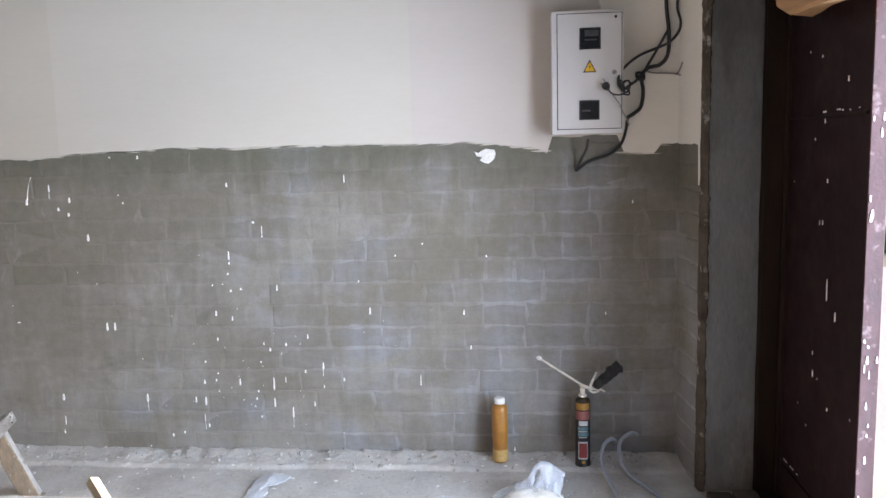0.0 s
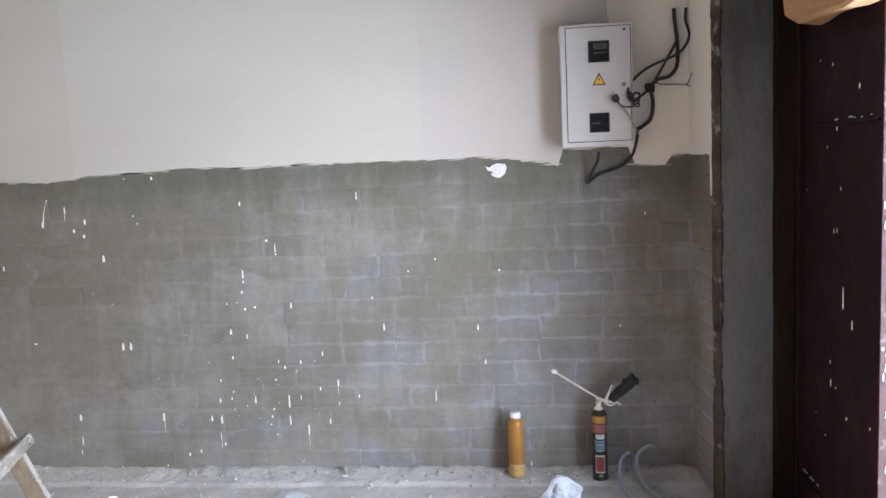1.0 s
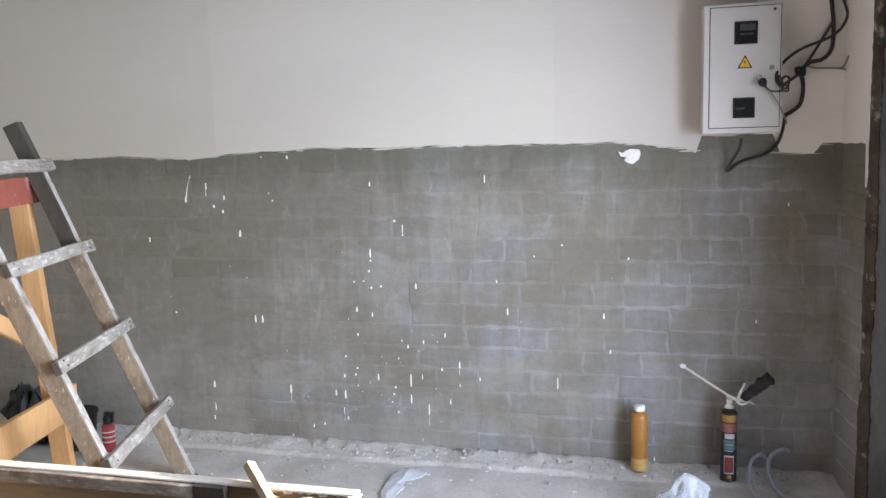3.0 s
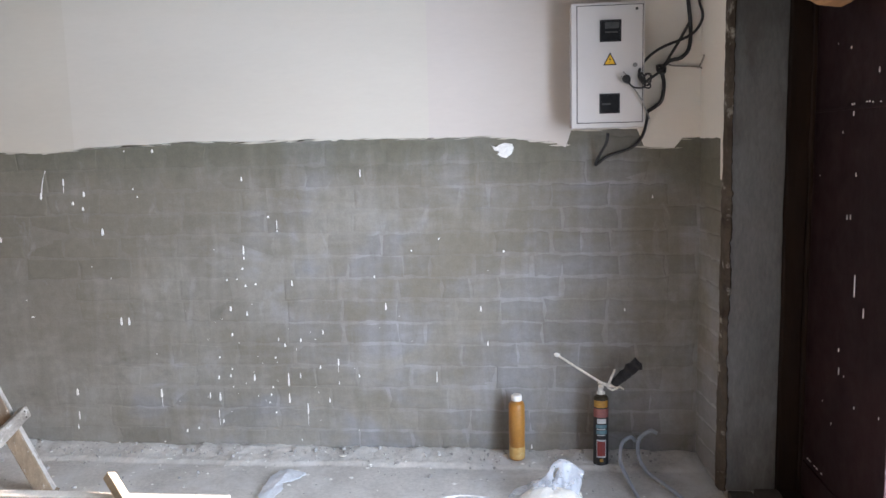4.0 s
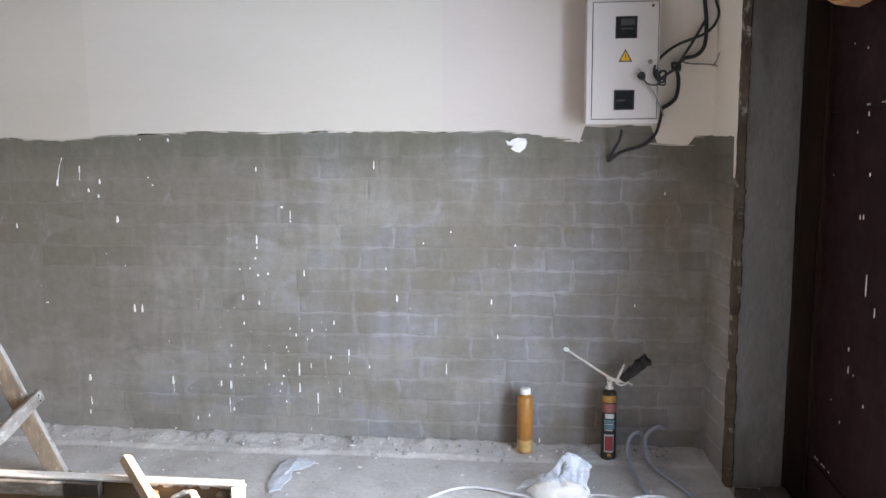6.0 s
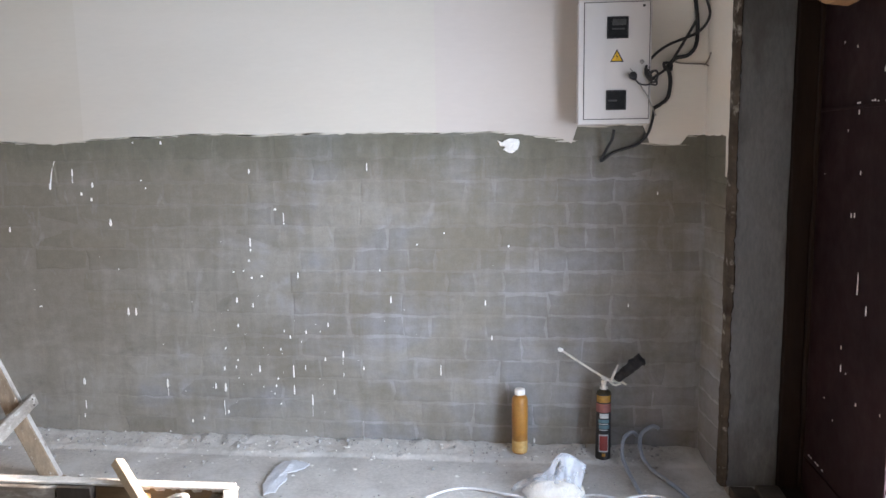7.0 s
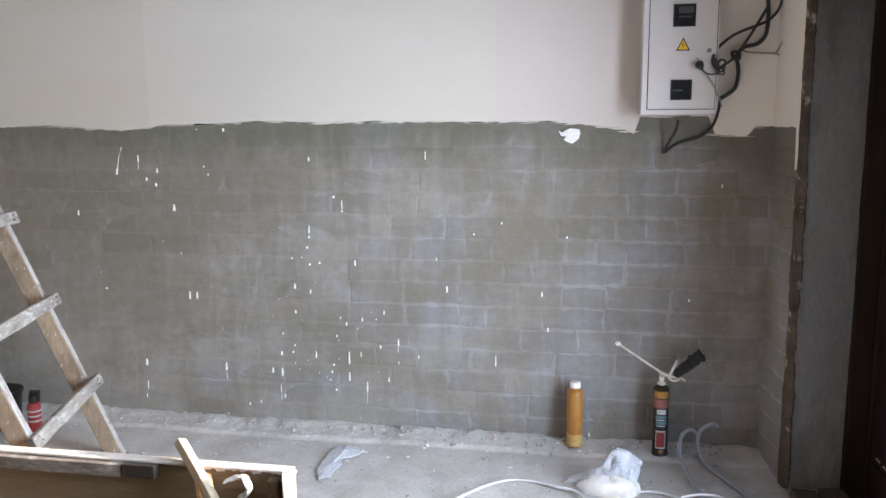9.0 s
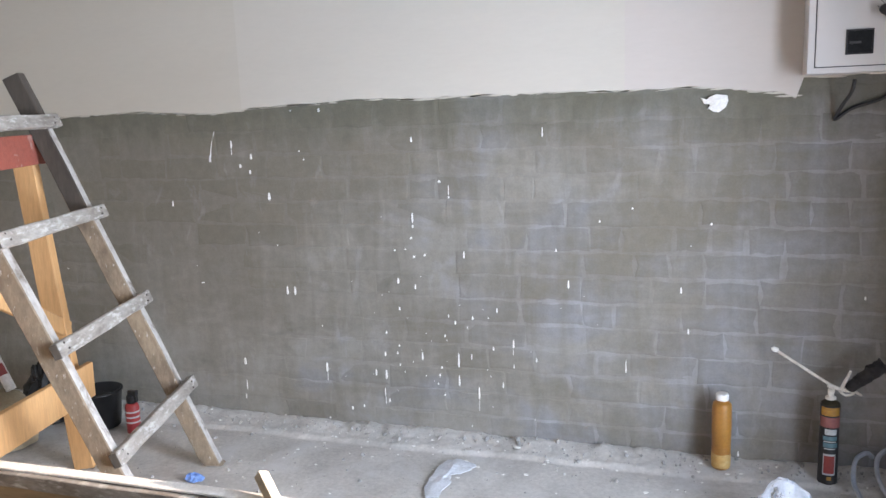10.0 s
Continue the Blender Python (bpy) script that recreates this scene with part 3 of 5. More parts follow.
# ---------------------------------------------------------------- outside the doorway
bm = bmesh.new()
box(bm, 1.46, 7.0, -6, 6, -0.119, -0.06, 0.01)
tagged(part("pavement", bm, mat("pale_concrete_path", (0.55, 0.53, 0.49), (0.46, 0.44, 0.41), 1.5, 0.9)), "pale sunlit concrete path outside the door", "path", kind="structure")
fence = thing("fence", (5.5, 9.0, -0.12), label="blue painted sheet metal fence across the yard", category="fence")
M_FENCE = mat("blue_sheet_metal", (0.10, 0.25, 0.42), (0.08, 0.20, 0.36), 3, 0.5, bump=0.1)
bm = bmesh.new()
zz = [(-6 + 0.05 * i, 0.02 * (1 if (i // 2) % 2 else -1)) for i in range(241)]
for z0, z1 in ((0.5, 1.45),):
    prev = None
    for xx, yy in zz:
        cur = [bm.verts.new((xx, yy, z0)), bm.verts.new((xx, yy, z1)), bm.verts.new((xx, yy + 0.004, z1)), bm.verts.new((xx, yy + 0.004, z0))]
        if prev:
            for k in range(4):
                bm.faces.new((prev[k], prev[(k + 1) % 4], cur[(k + 1) % 4], cur[k]))
        prev = cur
part("sheet", bm, M_FENCE, fence)
for xx in (-6, -3, 0, 3, 6):
    bm = bmesh.new()
    box(bm, xx - 0.04, xx + 0.04, 0.03, 0.11, 0, 1.55, 0.005)
    part("post", bm, M_FENCE, fence)
bm = bmesh.new()
rg = random.Random(8)
for k in range(2600):
    a = rg.uniform(0, 6.28)
    c = Vector((rg.uniform(0, 11), rg.uniform(7.4, 8.8), -0.12))
    h, w = rg.uniform(0.15, 0.55), 0.02
    d = Vector((math.cos(a), math.sin(a), 0))
    v1, v2, v3 = bm.verts.new(c - d * w), bm.verts.new(c + d * w), bm.verts.new(c + Vector((rg.uniform(-.1, .1), rg.uniform(-.1, .1), h)))
    bm.faces.new((v1, v2, v3))
tagged(part("grass", bm, mat("grass", (0.10, 0.17, 0.035), (0.06, 0.12, 0.03), 3, 0.7, bump=0.0)), "tall green grass in front of the fence", "grass", kind="stuff")

# ---------------------------------------------------------------- meter cabinet and its cables
cab = thing("meter_cabinet", (0.5765, 0.0, 1.535), label="light grey steel electricity meter cabinet on the wall", category="cabinet")
bm = bmesh.new()
box(bm, -0.1535, 0.1535, -0.138, -0.003, 0.0, 0.523, 0.004)
body = part("body", bm, M_BOX, cab)
bm = bmesh.new()
box(bm, -0.131, 0.147, -0.1385, -0.1384, 0.020, 0.512)
part("door_gap", bm, M_BLACK, body)
bm = bmesh.new()
box(bm, -0.1278, 0.1438, -0.1435, -0.139, 0.0232, 0.5088, 0.002)
cdoor = part("door", bm, M_BOX, cab)
for (x0, x1, z0, z1, low) in ((-0.0345, 0.0555, 0.359, 0.450, False), (-0.0355, 0.0505, 0.060, 0.144, True)):
    bm = bmesh.new()
    t = 0.005
    for a in ((x0, x1, z0, z0 + t), (x0, x1, z1 - t, z1), (x0, x0 + t, z0 + t, z1 - t), (x1 - t, x1, z0 + t, z1 - t)):
        box(bm, a[0], a[1], -0.1475, -0.1436, a[2], a[3], 0.001)
    wf = part("window_frame", bm, M_BLACK, cdoor)
    bm = bmesh.new()
    box(bm, x0 + t, x1 - t, -0.1452, -0.1437, z0 + t, z1 - t)
    part("window_pane", bm, M_METER, cdoor, "dark meter window")
    bm = bmesh.new()
    if low:
        box(bm, -0.024, 0.012, -0.1459, -0.1453, 0.096, 0.104)
    else:
        box(bm, -0.012, 0.046, -0.1459, -0.1453, 0.414, 0.440)
        box(bm, -0.012, 0.040, -0.1459, -0.1453, 0.396, 0.402)
    part("meter_plate", bm, M_METER_L, wf)
bm = bmesh.new()
for pts, y0, y1, mi in ((((-0.0195, 0.262), (0.0375, 0.262), (0.009, 0.316)), -0.1441, -0.1436, 0), (((-0.0125, 0.2665), (0.0305, 0.2665), (0.009, 0.307)), -0.1445, -0.1442, 1)):
    f = [bm.verts.new((x, y0, z)) for x, z in pts]
    b = [bm.verts.new((x, y1, z)) for x, z in pts]
    bm.faces.new(f).material_index = mi
    for i in range(3):
        bm.faces.new((f[i], b[i], b[(i + 1) % 3], f[(i + 1) % 3])).material_index = mi
zig = [(0.010, 0.299), (0.004, 0.284), (0.009, 0.285), (0.006, 0.272), (0.014, 0.288), (0.009, 0.287)]
bm.faces.new([bm.verts.new((x, -0.1449, z)) for x, z in zig]).material_index = 0
part("warning_sign", bm, [M_BLACK, M_YELLOW], cdoor, "yellow triangular high voltage warning sticker")
bm = bmesh.new()
lathe(bm, [(0.0095, 0), (0.0095, 0.004), (0.007, 0.006), (0.004, 0.006)], 16)
bmesh.ops.transform(bm, matrix=pose(0.1135, -0.1436, 0.260, 90), verts=bm.verts)
part("lock", bm, M_GREYCABLE, cdoor, "small steel key lock", smooth=True)
bm = bmesh.new()
lathe(bm, [(0.006, 0), (0.006, 0.002), (0.003, 0.003)], 12)
bmesh.ops.transform(bm, matrix=pose(0.119, -0.1436, 0.492, 90), verts=bm.verts)
part("sticker", bm, M_METER_L, cdoor)

CAB_A = [(0.927, -0.02, 2.121), (0.929, -0.02, 2.069), (0.940, -0.02, 1.965), (0.936, -0.02, 1.873), (0.902, -0.025, 1.830), (0.850, -0.03, 1.817), (0.814, -0.04, 1.782)]
CAB_A2 = [(0.814, -0.04, 1.782), (0.829, -0.03, 1.721), (0.820, -0.03, 1.651), (0.790, -0.03, 1.621), (0.760, -0.04, 1.604)]
CAB_B = [(0.979, -0.015, 2.121), (0.975, -0.02, 2.069), (0.989, -0.025, 1.995), (0.940, -0.035, 1.925), (0.807, -0.06, 1.869), (0.725, -0.12, 1.803), (0.704, -0.16, 1.748), (0.721, -0.165, 1.718)]
CAB_C = [(0.940, -0.02, 1.986), (0.893, -0.03, 1.904), (0.850, -0.04, 1.834), (0.814, -0.05, 1.778), (0.746, -0.12, 1.731), (0.729, -0.165, 1.718)]
CAB_D = [(0.760, -0.04, 1.604), (0.754, -0.03, 1.547), (0.734, -0.02, 1.486), (0.687, -0.015, 1.443), (0.592, -0.012, 1.412), (0.536, -0.012, 1.373), (0.556, -0.04, 1.425), (0.575, -0.09, 1.469), (0.582, -0.1, 1.512)]
CAB_T = [(0.833, -0.03, 1.808), (0.87, -0.018, 1.797), (0.93, -0.012, 1.793), (0.975, -0.012, 1.790), (0.986, -0.045, 1.780)]
CAB_T2 = [(0.975, -0.012, 1.786), (0.984, -0.03, 1.80), (0.989, -0.07, 1.832)]
CAB_P1 = [(0.654, -0.17, 1.731), (0.675, -0.168, 1.705), (0.704, -0.166, 1.697), (0.729, -0.165, 1.705), (0.725, -0.165, 1.743), (0.710, -0.165, 1.760), (0.721, -0.166, 1.726), (0.746, -0.165, 1.718), (0.749, -0.163, 1.697), (0.717, -0.164, 1.701)]
CAB_P2 = [(0.677, -0.166, 1.705), (0.709, -0.16, 1.659), (0.727, -0.15, 1.625), (0.751, -0.1, 1.590), (0.764, -0.06, 1.571)]
cables = thing("cable_bundle", (0, 0, 0), label="loose black power cables knotted beside the meter cabinet", category="cable")
for pts, r, mt in ((CAB_A, 0.0085, M_CABLE), (CAB_A2, 0.0085, M_CABLE), (CAB_B, 0.006, M_CABLE), (CAB_C, 0.006, M_CABLE), (CAB_D, 0.0065, M_CABLE), (CAB_P1, 0.0035, M_CABLE), (CAB_P2, 0.003, M_GREYCABLE)):
    bm = bmesh.new()
    tube(bm, pts, r)
    part("cable", bm, mt, cables, smooth=True)
bm = bmesh.new()
tube(bm, CAB_T, 0.0032)
tube(bm, CAB_T2, 0.0036)
part("wire", bm, M_RUNG, cables, "thin grey wire", smooth=True)
k0 = Vector(CAB_A[-1])
bm = bmesh.new()
for i in range(3):
    tube(bm, [k0 + Vector((0.018 * math.cos(a + i), 0.012 * math.sin(a * 1.3 + i) - 0.004, 0.016 * math.sin(a + 0.7 * i))) for a in [j * 0.7 for j in range(10)]], 0.006, sub=3)
part("tape_knot", bm, M_CABLE, cables, "black insulating tape knot", smooth=True)
k1 = Vector(CAB_P1[4])
bm = bmesh.new()
for i in range(4):
    tube(bm, [k1 + Vector((0.012 + 0.016 * math.cos(a + i), -0.006 + 0.006 * math.sin(a * 2 + i), -0.012 + 0.026 * math.sin(a * 1.1 + 0.9 * i))) for a in [j * 0.8 for j in range(9)]], 0.0026, sub=3)
part("wire_tangle", bm, M_CABLE, cables, smooth=True)
p0 = Vector(CAB_P1[0])
bm = bmesh.new()
lathe(bm, [(0.006, -0.02), (0.011, -0.012), (0.017, 0.006), (0.017, 0.016), (0.013, 0.018)], 14)
bmesh.ops.transform(bm, matrix=Matrix.Translation(p0) @ pose(0, 0, 0, 50, -40, 0), verts=bm.verts)
part("plug", bm, M_BLACK, cables, "black round mains plug", smooth=True)
bm = bmesh.new()
for s in (-0.009, 0.009):
    tube(bm, [p0 + Vector((-0.010 + s * 0.5, -0.004, 0.014 + s)), p0 + Vector((-0.022 + s * 0.5, -0.006, 0.026 + s))], 0.0022, sub=1)
part("prong", bm, M_GREYCABLE, cables)

# white lump of filler on the brick
bm = bmesh.new()
sh = [(0.075, 1.470), (0.092, 1.459), (0.104, 1.472), (0.128, 1.481), (0.163, 1.476), (0.168, 1.457), (0.160, 1.432), (0.137, 1.413), (0.118, 1.417), (0.098, 1.430), (0.108, 1.443), (0.086, 1.447)]
f = [bm.verts.new((x, -0.0105, z)) for x, z in sh]
b = [bm.verts.new((x + (0.12 - x) * -0.08, 0.0, z)) for x, z in sh]
c = bm.verts.new((0.128, -0.016, 1.448))
for i in range(len(sh)):
    j = (i + 1) % len(sh)
    bm.faces.new((f[i], f[j], c))
    bm.faces.new((f[i], b[i], b[j], f[j]))
part("paint_patch", bm, M_DROP, wall_north, "white dab of filler")

# ---------------------------------------------------------------- bottle and foam gun by the wall
bottle = thing("plastic_bottle", (0.172, -0.080, 0.018), label="tall orange-brown plastic bottle with a white cap standing on floor", category="bottle")
bm = bmesh.new()
lathe(bm, [(0.031, 0), (0.036, 0.006), (0.036, 0.09), (0.0355, 0.092), (0.0355, 0.094), (0.036, 0.096), (0.0375, 0.17), (0.0365, 0.255), (0.0345, 0.267), (0.027, 0.275), (0.020, 0.277), (0.020, 0.284)], 32)
part("bottle_body", bm, mat("amber_plastic", (0.40, 0.185, 0.036), (0.34, 0.15, 0.03), 6, 0.32, bump=0.05, sss=0.1), bottle, smooth=True)
bm = bmesh.new()
lathe(bm, [(0.0365, 0.008), (0.0368, 0.010), (0.0368, 0.060), (0.0365, 0.064)], 32)
for v in bm.verts:          # uneven level of the settled layer
    if v.co.z > 0.05:
        v.co.z += 0.016 * noise.noise(Vector((v.co.x * 40, v.co.y * 40, 1.0)))
part("sediment", bm, mat("settled_yellow", (0.56, 0.36, 0.13), (0.48, 0.29, 0.09), 30, 0.4, bump=0.05, stain=(0.62, 0.48, 0.25), stain_scale=25), bottle, "pale settled layer at the bottom", smooth=True)
bm = bmesh.new()
lathe(bm, [(0.0235, 0.282), (0.0245, 0.284), (0.0245, 0.304), (0.0225, 0.308), (0.012, 0.309)], 24)
part("cap", bm, M_DROP, bottle, "white screw cap", smooth=True)

can = thing("foam_can", (0.554, -0.105, 0.012), label="black foam can with coloured label and a gun screwed on", category="foam gun")
bm = bmesh.new()
lathe(bm, [(0.034, 0), (0.0358, 0.003), (0.0358, 0.007), (0.0345, 0.010), (0.0345, 0.306), (0.0352, 0.309), (0.0352, 0.312)], 32)
part("can_body", bm, M_BLACK, can, smooth=True)
bm = bmesh.new()
lathe(bm, [(0.0345, 0.312), (0.031, 0.319), (0.022, 0.325), (0.017, 0.327), (0.016, 0.330)], 32)
part("can_shoulder", bm, mat("brass_dome", (0.05, 0.04, 0.02), (0.03, 0.025, 0.015), 20, 0.35, metal=0.4, bump=0.02), can, "gold-coloured dome", smooth=True)


def wrap(z0, z1, a0, a1, material, name="label_band", label=""):
    bm = bmesh.new()
    n = 14
    prev = None
    for i in range(n + 1):
        a = radians(a0 + (a1 - a0) * i / n)
        cur = [bm.verts.new((r * math.cos(a), r * math.sin(a), z)) for r, z in ((0.0346, z0), (0.0352, z0), (0.0352, z1), (0.0346, z1))]
        if prev:
            for k in range(4):
                bm.faces.new((prev[k], prev[(k + 1) % 4], cur[(k + 1) % 4], cur[k]))
        prev = cur
    part(name, bm, material, can, label, smooth=False)


M_LT = mat("label_white", (0.55, 0.58, 0.58), (0.45, 0.48, 0.50), 60, 0.4, bump=0.0)
M_LB = mat("label_teal", (0.12, 0.24, 0.28), (0.09, 0.19, 0.23), 60, 0.4, bump=0.0)
M_LO = mat("label_ochre", (0.42, 0.22, 0.03), (0.32, 0.16, 0.03), 70, 0.4, bump=0.0)
M_LR = mat("label_red_faded", (0.30, 0.11, 0.10), (0.24, 0.08, 0.08), 60, 0.4, bump=0.0)
wrap(0.274, 0.306, 205, 325, M_LO)
wrap(0.228, 0.268, 196, 334, M_LR)
wrap(0.200, 0.222, 236, 306, M_LT)
wrap(0.178, 0.194, 226, 312, M_LB)
wrap(0.171, 0.175, 232, 304, M_LT)
wrap(0.150, 0.168, 230, 316, M_LB)
wrap(0.143, 0.147, 236, 300, M_LT)
wrap(0.020, 0.034, 258, 284, M_LO)
wrap(0.040, 0.124, 232, 306, M_LT, "label_panel")
can_red = bmesh.new()
n = 10
prev = None
for i in range(n + 1):
    a = radians(238 + 62 * i / n)
    cur = [can_red.verts.new((0.0356 * math.cos(a), 0.0356 * math.sin(a), z)) for z in (0.047, 0.117)]
    if prev:
        can_red.faces.new((prev[0], cur[0], cur[1], prev[1]))
    prev = cur
part("label_panel", can_red, M_LABEL, can, "red label panel")
M_STEEL = mat("foam_caked_metal", (0.78, 0.75, 0.69), (0.56, 0.52, 0.46), 30, 0.6, metal=0.05, bump=0.5)
bm = bmesh.new()
lathe(bm, [(0.015, 0.329), (0.019, 0.331), (0.019, 0.339), (0.012, 0.341), (0.0105, 0.352), (0.012, 0.356), (0.012, 0.368), (0.006, 0.372)], 20)
gun = part("gun_adapter", bm, M_STEEL, can, "foam-caked brass adapter", smooth=True)
bm = bmesh.new()
tube(bm, [(0.012, -0.004, 0.377), (-0.05, 0.006, 0.413), (-0.190, 0.036, 0.497)], 0.0052, 10, 3)
part("gun_barrel", bm, M_STEEL, can, "thin pale metal barrel", smooth=True)
bm = bmesh.new()
lathe(bm, [(0.004, -0.010), (0.0095, -0.006), (0.011, 0.004), (0.008, 0.012), (0.003, 0.016)], 12)
for v in bm.verts:
    v.co *= 1 + 0.25 * noise.noise(v.co * 90)
bmesh.ops.transform(bm, matrix=Matrix.Translation((-0.193, 0.037, 0.499)) @ pose(0, 0, 0, 0, -60, 0), verts=bm.verts)
part("nozzle_lump", bm, M_DROP, can, "white hardened foam on the tip", smooth=True)
bm = bmesh.new()
tube(bm, [(-0.012, 0.0, 0.385), (0.03, -0.006, 0.372), (0.075, -0.012, 0.368), (0.100, -0.015, 0.356)], 0.009, 10, 4, 0.004)
part("gun_frame", bm, M_STEEL, can, smooth=True)
bm = bmesh.new()
tube(bm, [(0.030, -0.006, 0.362), (0.040, -0.010, 0.395), (0.054, -0.012, 0.430), (0.060, -0.012, 0.447)], 0.0075, 10, 4, 0.004)
tube(bm, [(0.030, -0.008, 0.362), (0.050, -0.012, 0.352), (0.075, -0.014, 0.362)], 0.005, 8, 4)
part("trigger", bm, M_STEEL, can, smooth=True)
bm = bmesh.new()
tube(bm, [(0.058, -0.010, 0.378), (0.085, -0.016, 0.410), (0.112, -0.022, 0.436), (0.140, -0.028, 0.462), (0.162, -0.032, 0.482)], 0.019, 16, 7, 0.027)
for v in bm.verts:          # ragged with dried foam and dust
    v.co += noise.noise_vector(v.co * 55) * 0.009 + noise.noise_vector(v.co * 170) * 0.004
part("grip", bm, mat("black_foam_crust", (0.016, 0.015, 0.016), (0.035, 0.032, 0.032), 40, 0.95, bump=1.0, fine=160), can, "black plastic pistol grip", smooth=True)

# ---------------------------------------------------------------- bag, torn sheet, hoses, cables on the floor
bag = thing("plastic_bag", (0.295, -0.46, 0.0), label="clear plastic bag half full of white powder, on the floor", category="bag")


def lump(bm, cx, cy, rx, ry, h, seed, n=34, m=12, crumple=0.12, base=0.0):
    top = None
    rings = []
    for j in range(m):
        u = j / (m - 1)
        rr = math.cos(u * math.pi / 2) ** 0.7
        ring = []
        for i in range(n):
            a = 2 * math.pi * i / n
            k = 1 + crumple * fbm(math.cos(a) * 1.6 + seed, math.sin(a) * 1.6, u * 2) + 0.35 * crumple * noise.noise(Vector((a * 5, u * 7, seed)))
            ring.append(bm.verts.new((cx + rx * rr * k * math.cos(a), cy + ry * rr * k * math.sin(a), base + h * math.sin(u * math.pi / 2) * (1 + crumple * noise.noise(Vector((math.cos(a) * 3, math.sin(a) * 3, u * 3 + seed)))))))
        rings.append(ring)
    for p, q in zip(rings, rings[1:]):
        for i in range(n):
            bm.faces.new((p[i], p[(i + 1) % n], q[(i + 1) % n], q[i]))
    bm.faces.new(rings[-1])


bm = bmesh.new()
lump(bm, 0.024, -0.030, 0.122, 0.075, 0.064, 3.0, crumple=0.26)
part("powder", bm, mat("cream_powder", (0.80, 0.75, 0.66), (0.70, 0.64, 0.54), 14, 0.9, bump=0.3), bag, "cream white powder", smooth=True)
M_FILM = mat("clear_film", (0.72, 0.76, 0.82), (0.62, 0.67, 0.74), 9, 0.16, bump=0.9, fine=40, alpha=0.24, rough2=0.3)
bm = bmesh.new()
lump(bm, 0.005, -0.020, 0.150, 0.095, 0.078, 6.0, crumple=0.34, n=56)
for v in bm.verts:          # an empty corner of the bag lies out flat
    if v.co.x < -0.06:
        v.co.z *= 0.75
part("film", bm, M_FILM, bag, "crumpled clear plastic film")
bm = bmesh.new()
ARCH = [(-0.040, 0.060), (-0.005, 0.085), (0.024, 0.120), (0.044, 0.158), (0.070, 0.178), (0.096, 0.174), (0.122, 0.160), (0.150, 0.142), (0.172, 0.126)]
for side in (0, 1):          # the neck: two limp sheets with a handle slit through both
    cols = []
    for k in range(31):
        x = ARCH[0][0] + (ARCH[-1][0] - ARCH[0][0]) * k / 30
        top = next(za + (zb - za) * (x - xa) / (xb - xa) for (xa, za), (xb, zb) in zip(ARCH, ARCH[1:]) if x <= xb + 1e-6)
        col = []
        for j in range(13):
            v = j / 12
            z = 0.022 + (top - 0.022) * v
            px = x - 0.014 - 0.030 * (1 - v) * max(0.0, (x - 0.07) / 0.10)
            bulge = (0.030 * (1 - v) + 0.006) * (1 if side else -1)
            wr = 0.010 * noise.noise(Vector((px * 34, side * 3.0, z * 12))) + 0.005 * noise.noise(Vector((px * 70, side * 5.0, z * 60)))
            col.append(bm.verts.new((px, -0.010 + bulge + wr, z)))
        cols.append(col)
    for k in range(30):
        for j in range(12):
            c = (cols[k][j].co + cols[k + 1][j + 1].co) / 2
            if abs(c.x - 0.038 - 0.30 * (c.z - 0.115)) < 0.007 and 0.088 < c.z < 0.146:
                continue
            bm.faces.new((cols[k][j], cols[k + 1][j], cols[k + 1][j + 1], cols[k][j + 1]))
film = part("bag_neck", bm, mat("milky_film", (0.62, 0.67, 0.75), (0.74, 0.78, 0.84), 16, 0.2, bump=0.7, fine=40, alpha=0.34, rough2=0.35), bag, "limp open neck with a handle slit", smooth=True)
sol = film.modifiers.new("thick", "SOLIDIFY")
sol.thickness = 0.001

sheet_ob = bmesh.new()
pts = [(-0.899, -0.598), (-0.932, -0.485), (-0.934, -0.38), (-0.924, -0.255), (-0.862, -0.232), (-0.787, -0.270), (-0.796, -0.335), (-0.858, -0.393), (-0.842, -0.470), (-0.858, -0.575)]
top = [sheet_ob.verts.new((x, y, floor_height(x, y) + 0.010 + 0.007 * noise.noise(Vector((x * 30, y * 30, 0))))) for x, y in pts]
cen = [sheet_ob.verts.new((-0.885, -0.47, 0.014)), sheet_ob.verts.new((-0.868, -0.315, 0.018))]
loop = list(range(len(pts)))
for i in loop:
    j = (i + 1) % len(pts)
    c = cen[0] if i in (0, 1, 8, 9) else cen[1] if i in (3, 4, 5, 6) else None
    if c is not None:
        sheet_ob.faces.new((top[i], top[j], c))
sheet_ob.faces.new((top[2], top[3], cen[1]))
sheet_ob.faces.new((top[2], cen[1], cen[0]))
sheet_ob.faces.new((top[7], top[8], cen[0]))
sheet_ob.faces.new((top[7], cen[0], cen[1]))
bmesh.ops.subdivide_edges(sheet_ob, edges=sheet_ob.edges[:], cuts=3, use_grid_fill=True, fractal=0.35, seed=8)
for v in sheet_ob.verts:
    v.co.x += 0.012 * noise.noise(Vector((v.co.x * 45, v.co.y * 45, 3.0)))
    v.co.y += 0.012 * noise.noise(Vector((v.co.x * 45, v.co.y * 45, 7.0)))
    v.co.z = max(v.co.z + 0.004 * noise.noise(Vector((v.co.x * 28, v.co.y * 28, 1.0))), floor_height(v.co.x, v.co.y) + 0.004)
so = part("torn_sheet", sheet_ob, mat("dusty_film", (0.68, 0.71, 0.76), (0.58, 0.61, 0.66), 18, 0.45, bump=0.5))
tagged(so, "torn dusty piece of pale plastic sheet on floor", "plastic sheet")
m = so.modifiers.new("thick", "SOLIDIFY")
m.thickness, m.offset = 0.003, 1

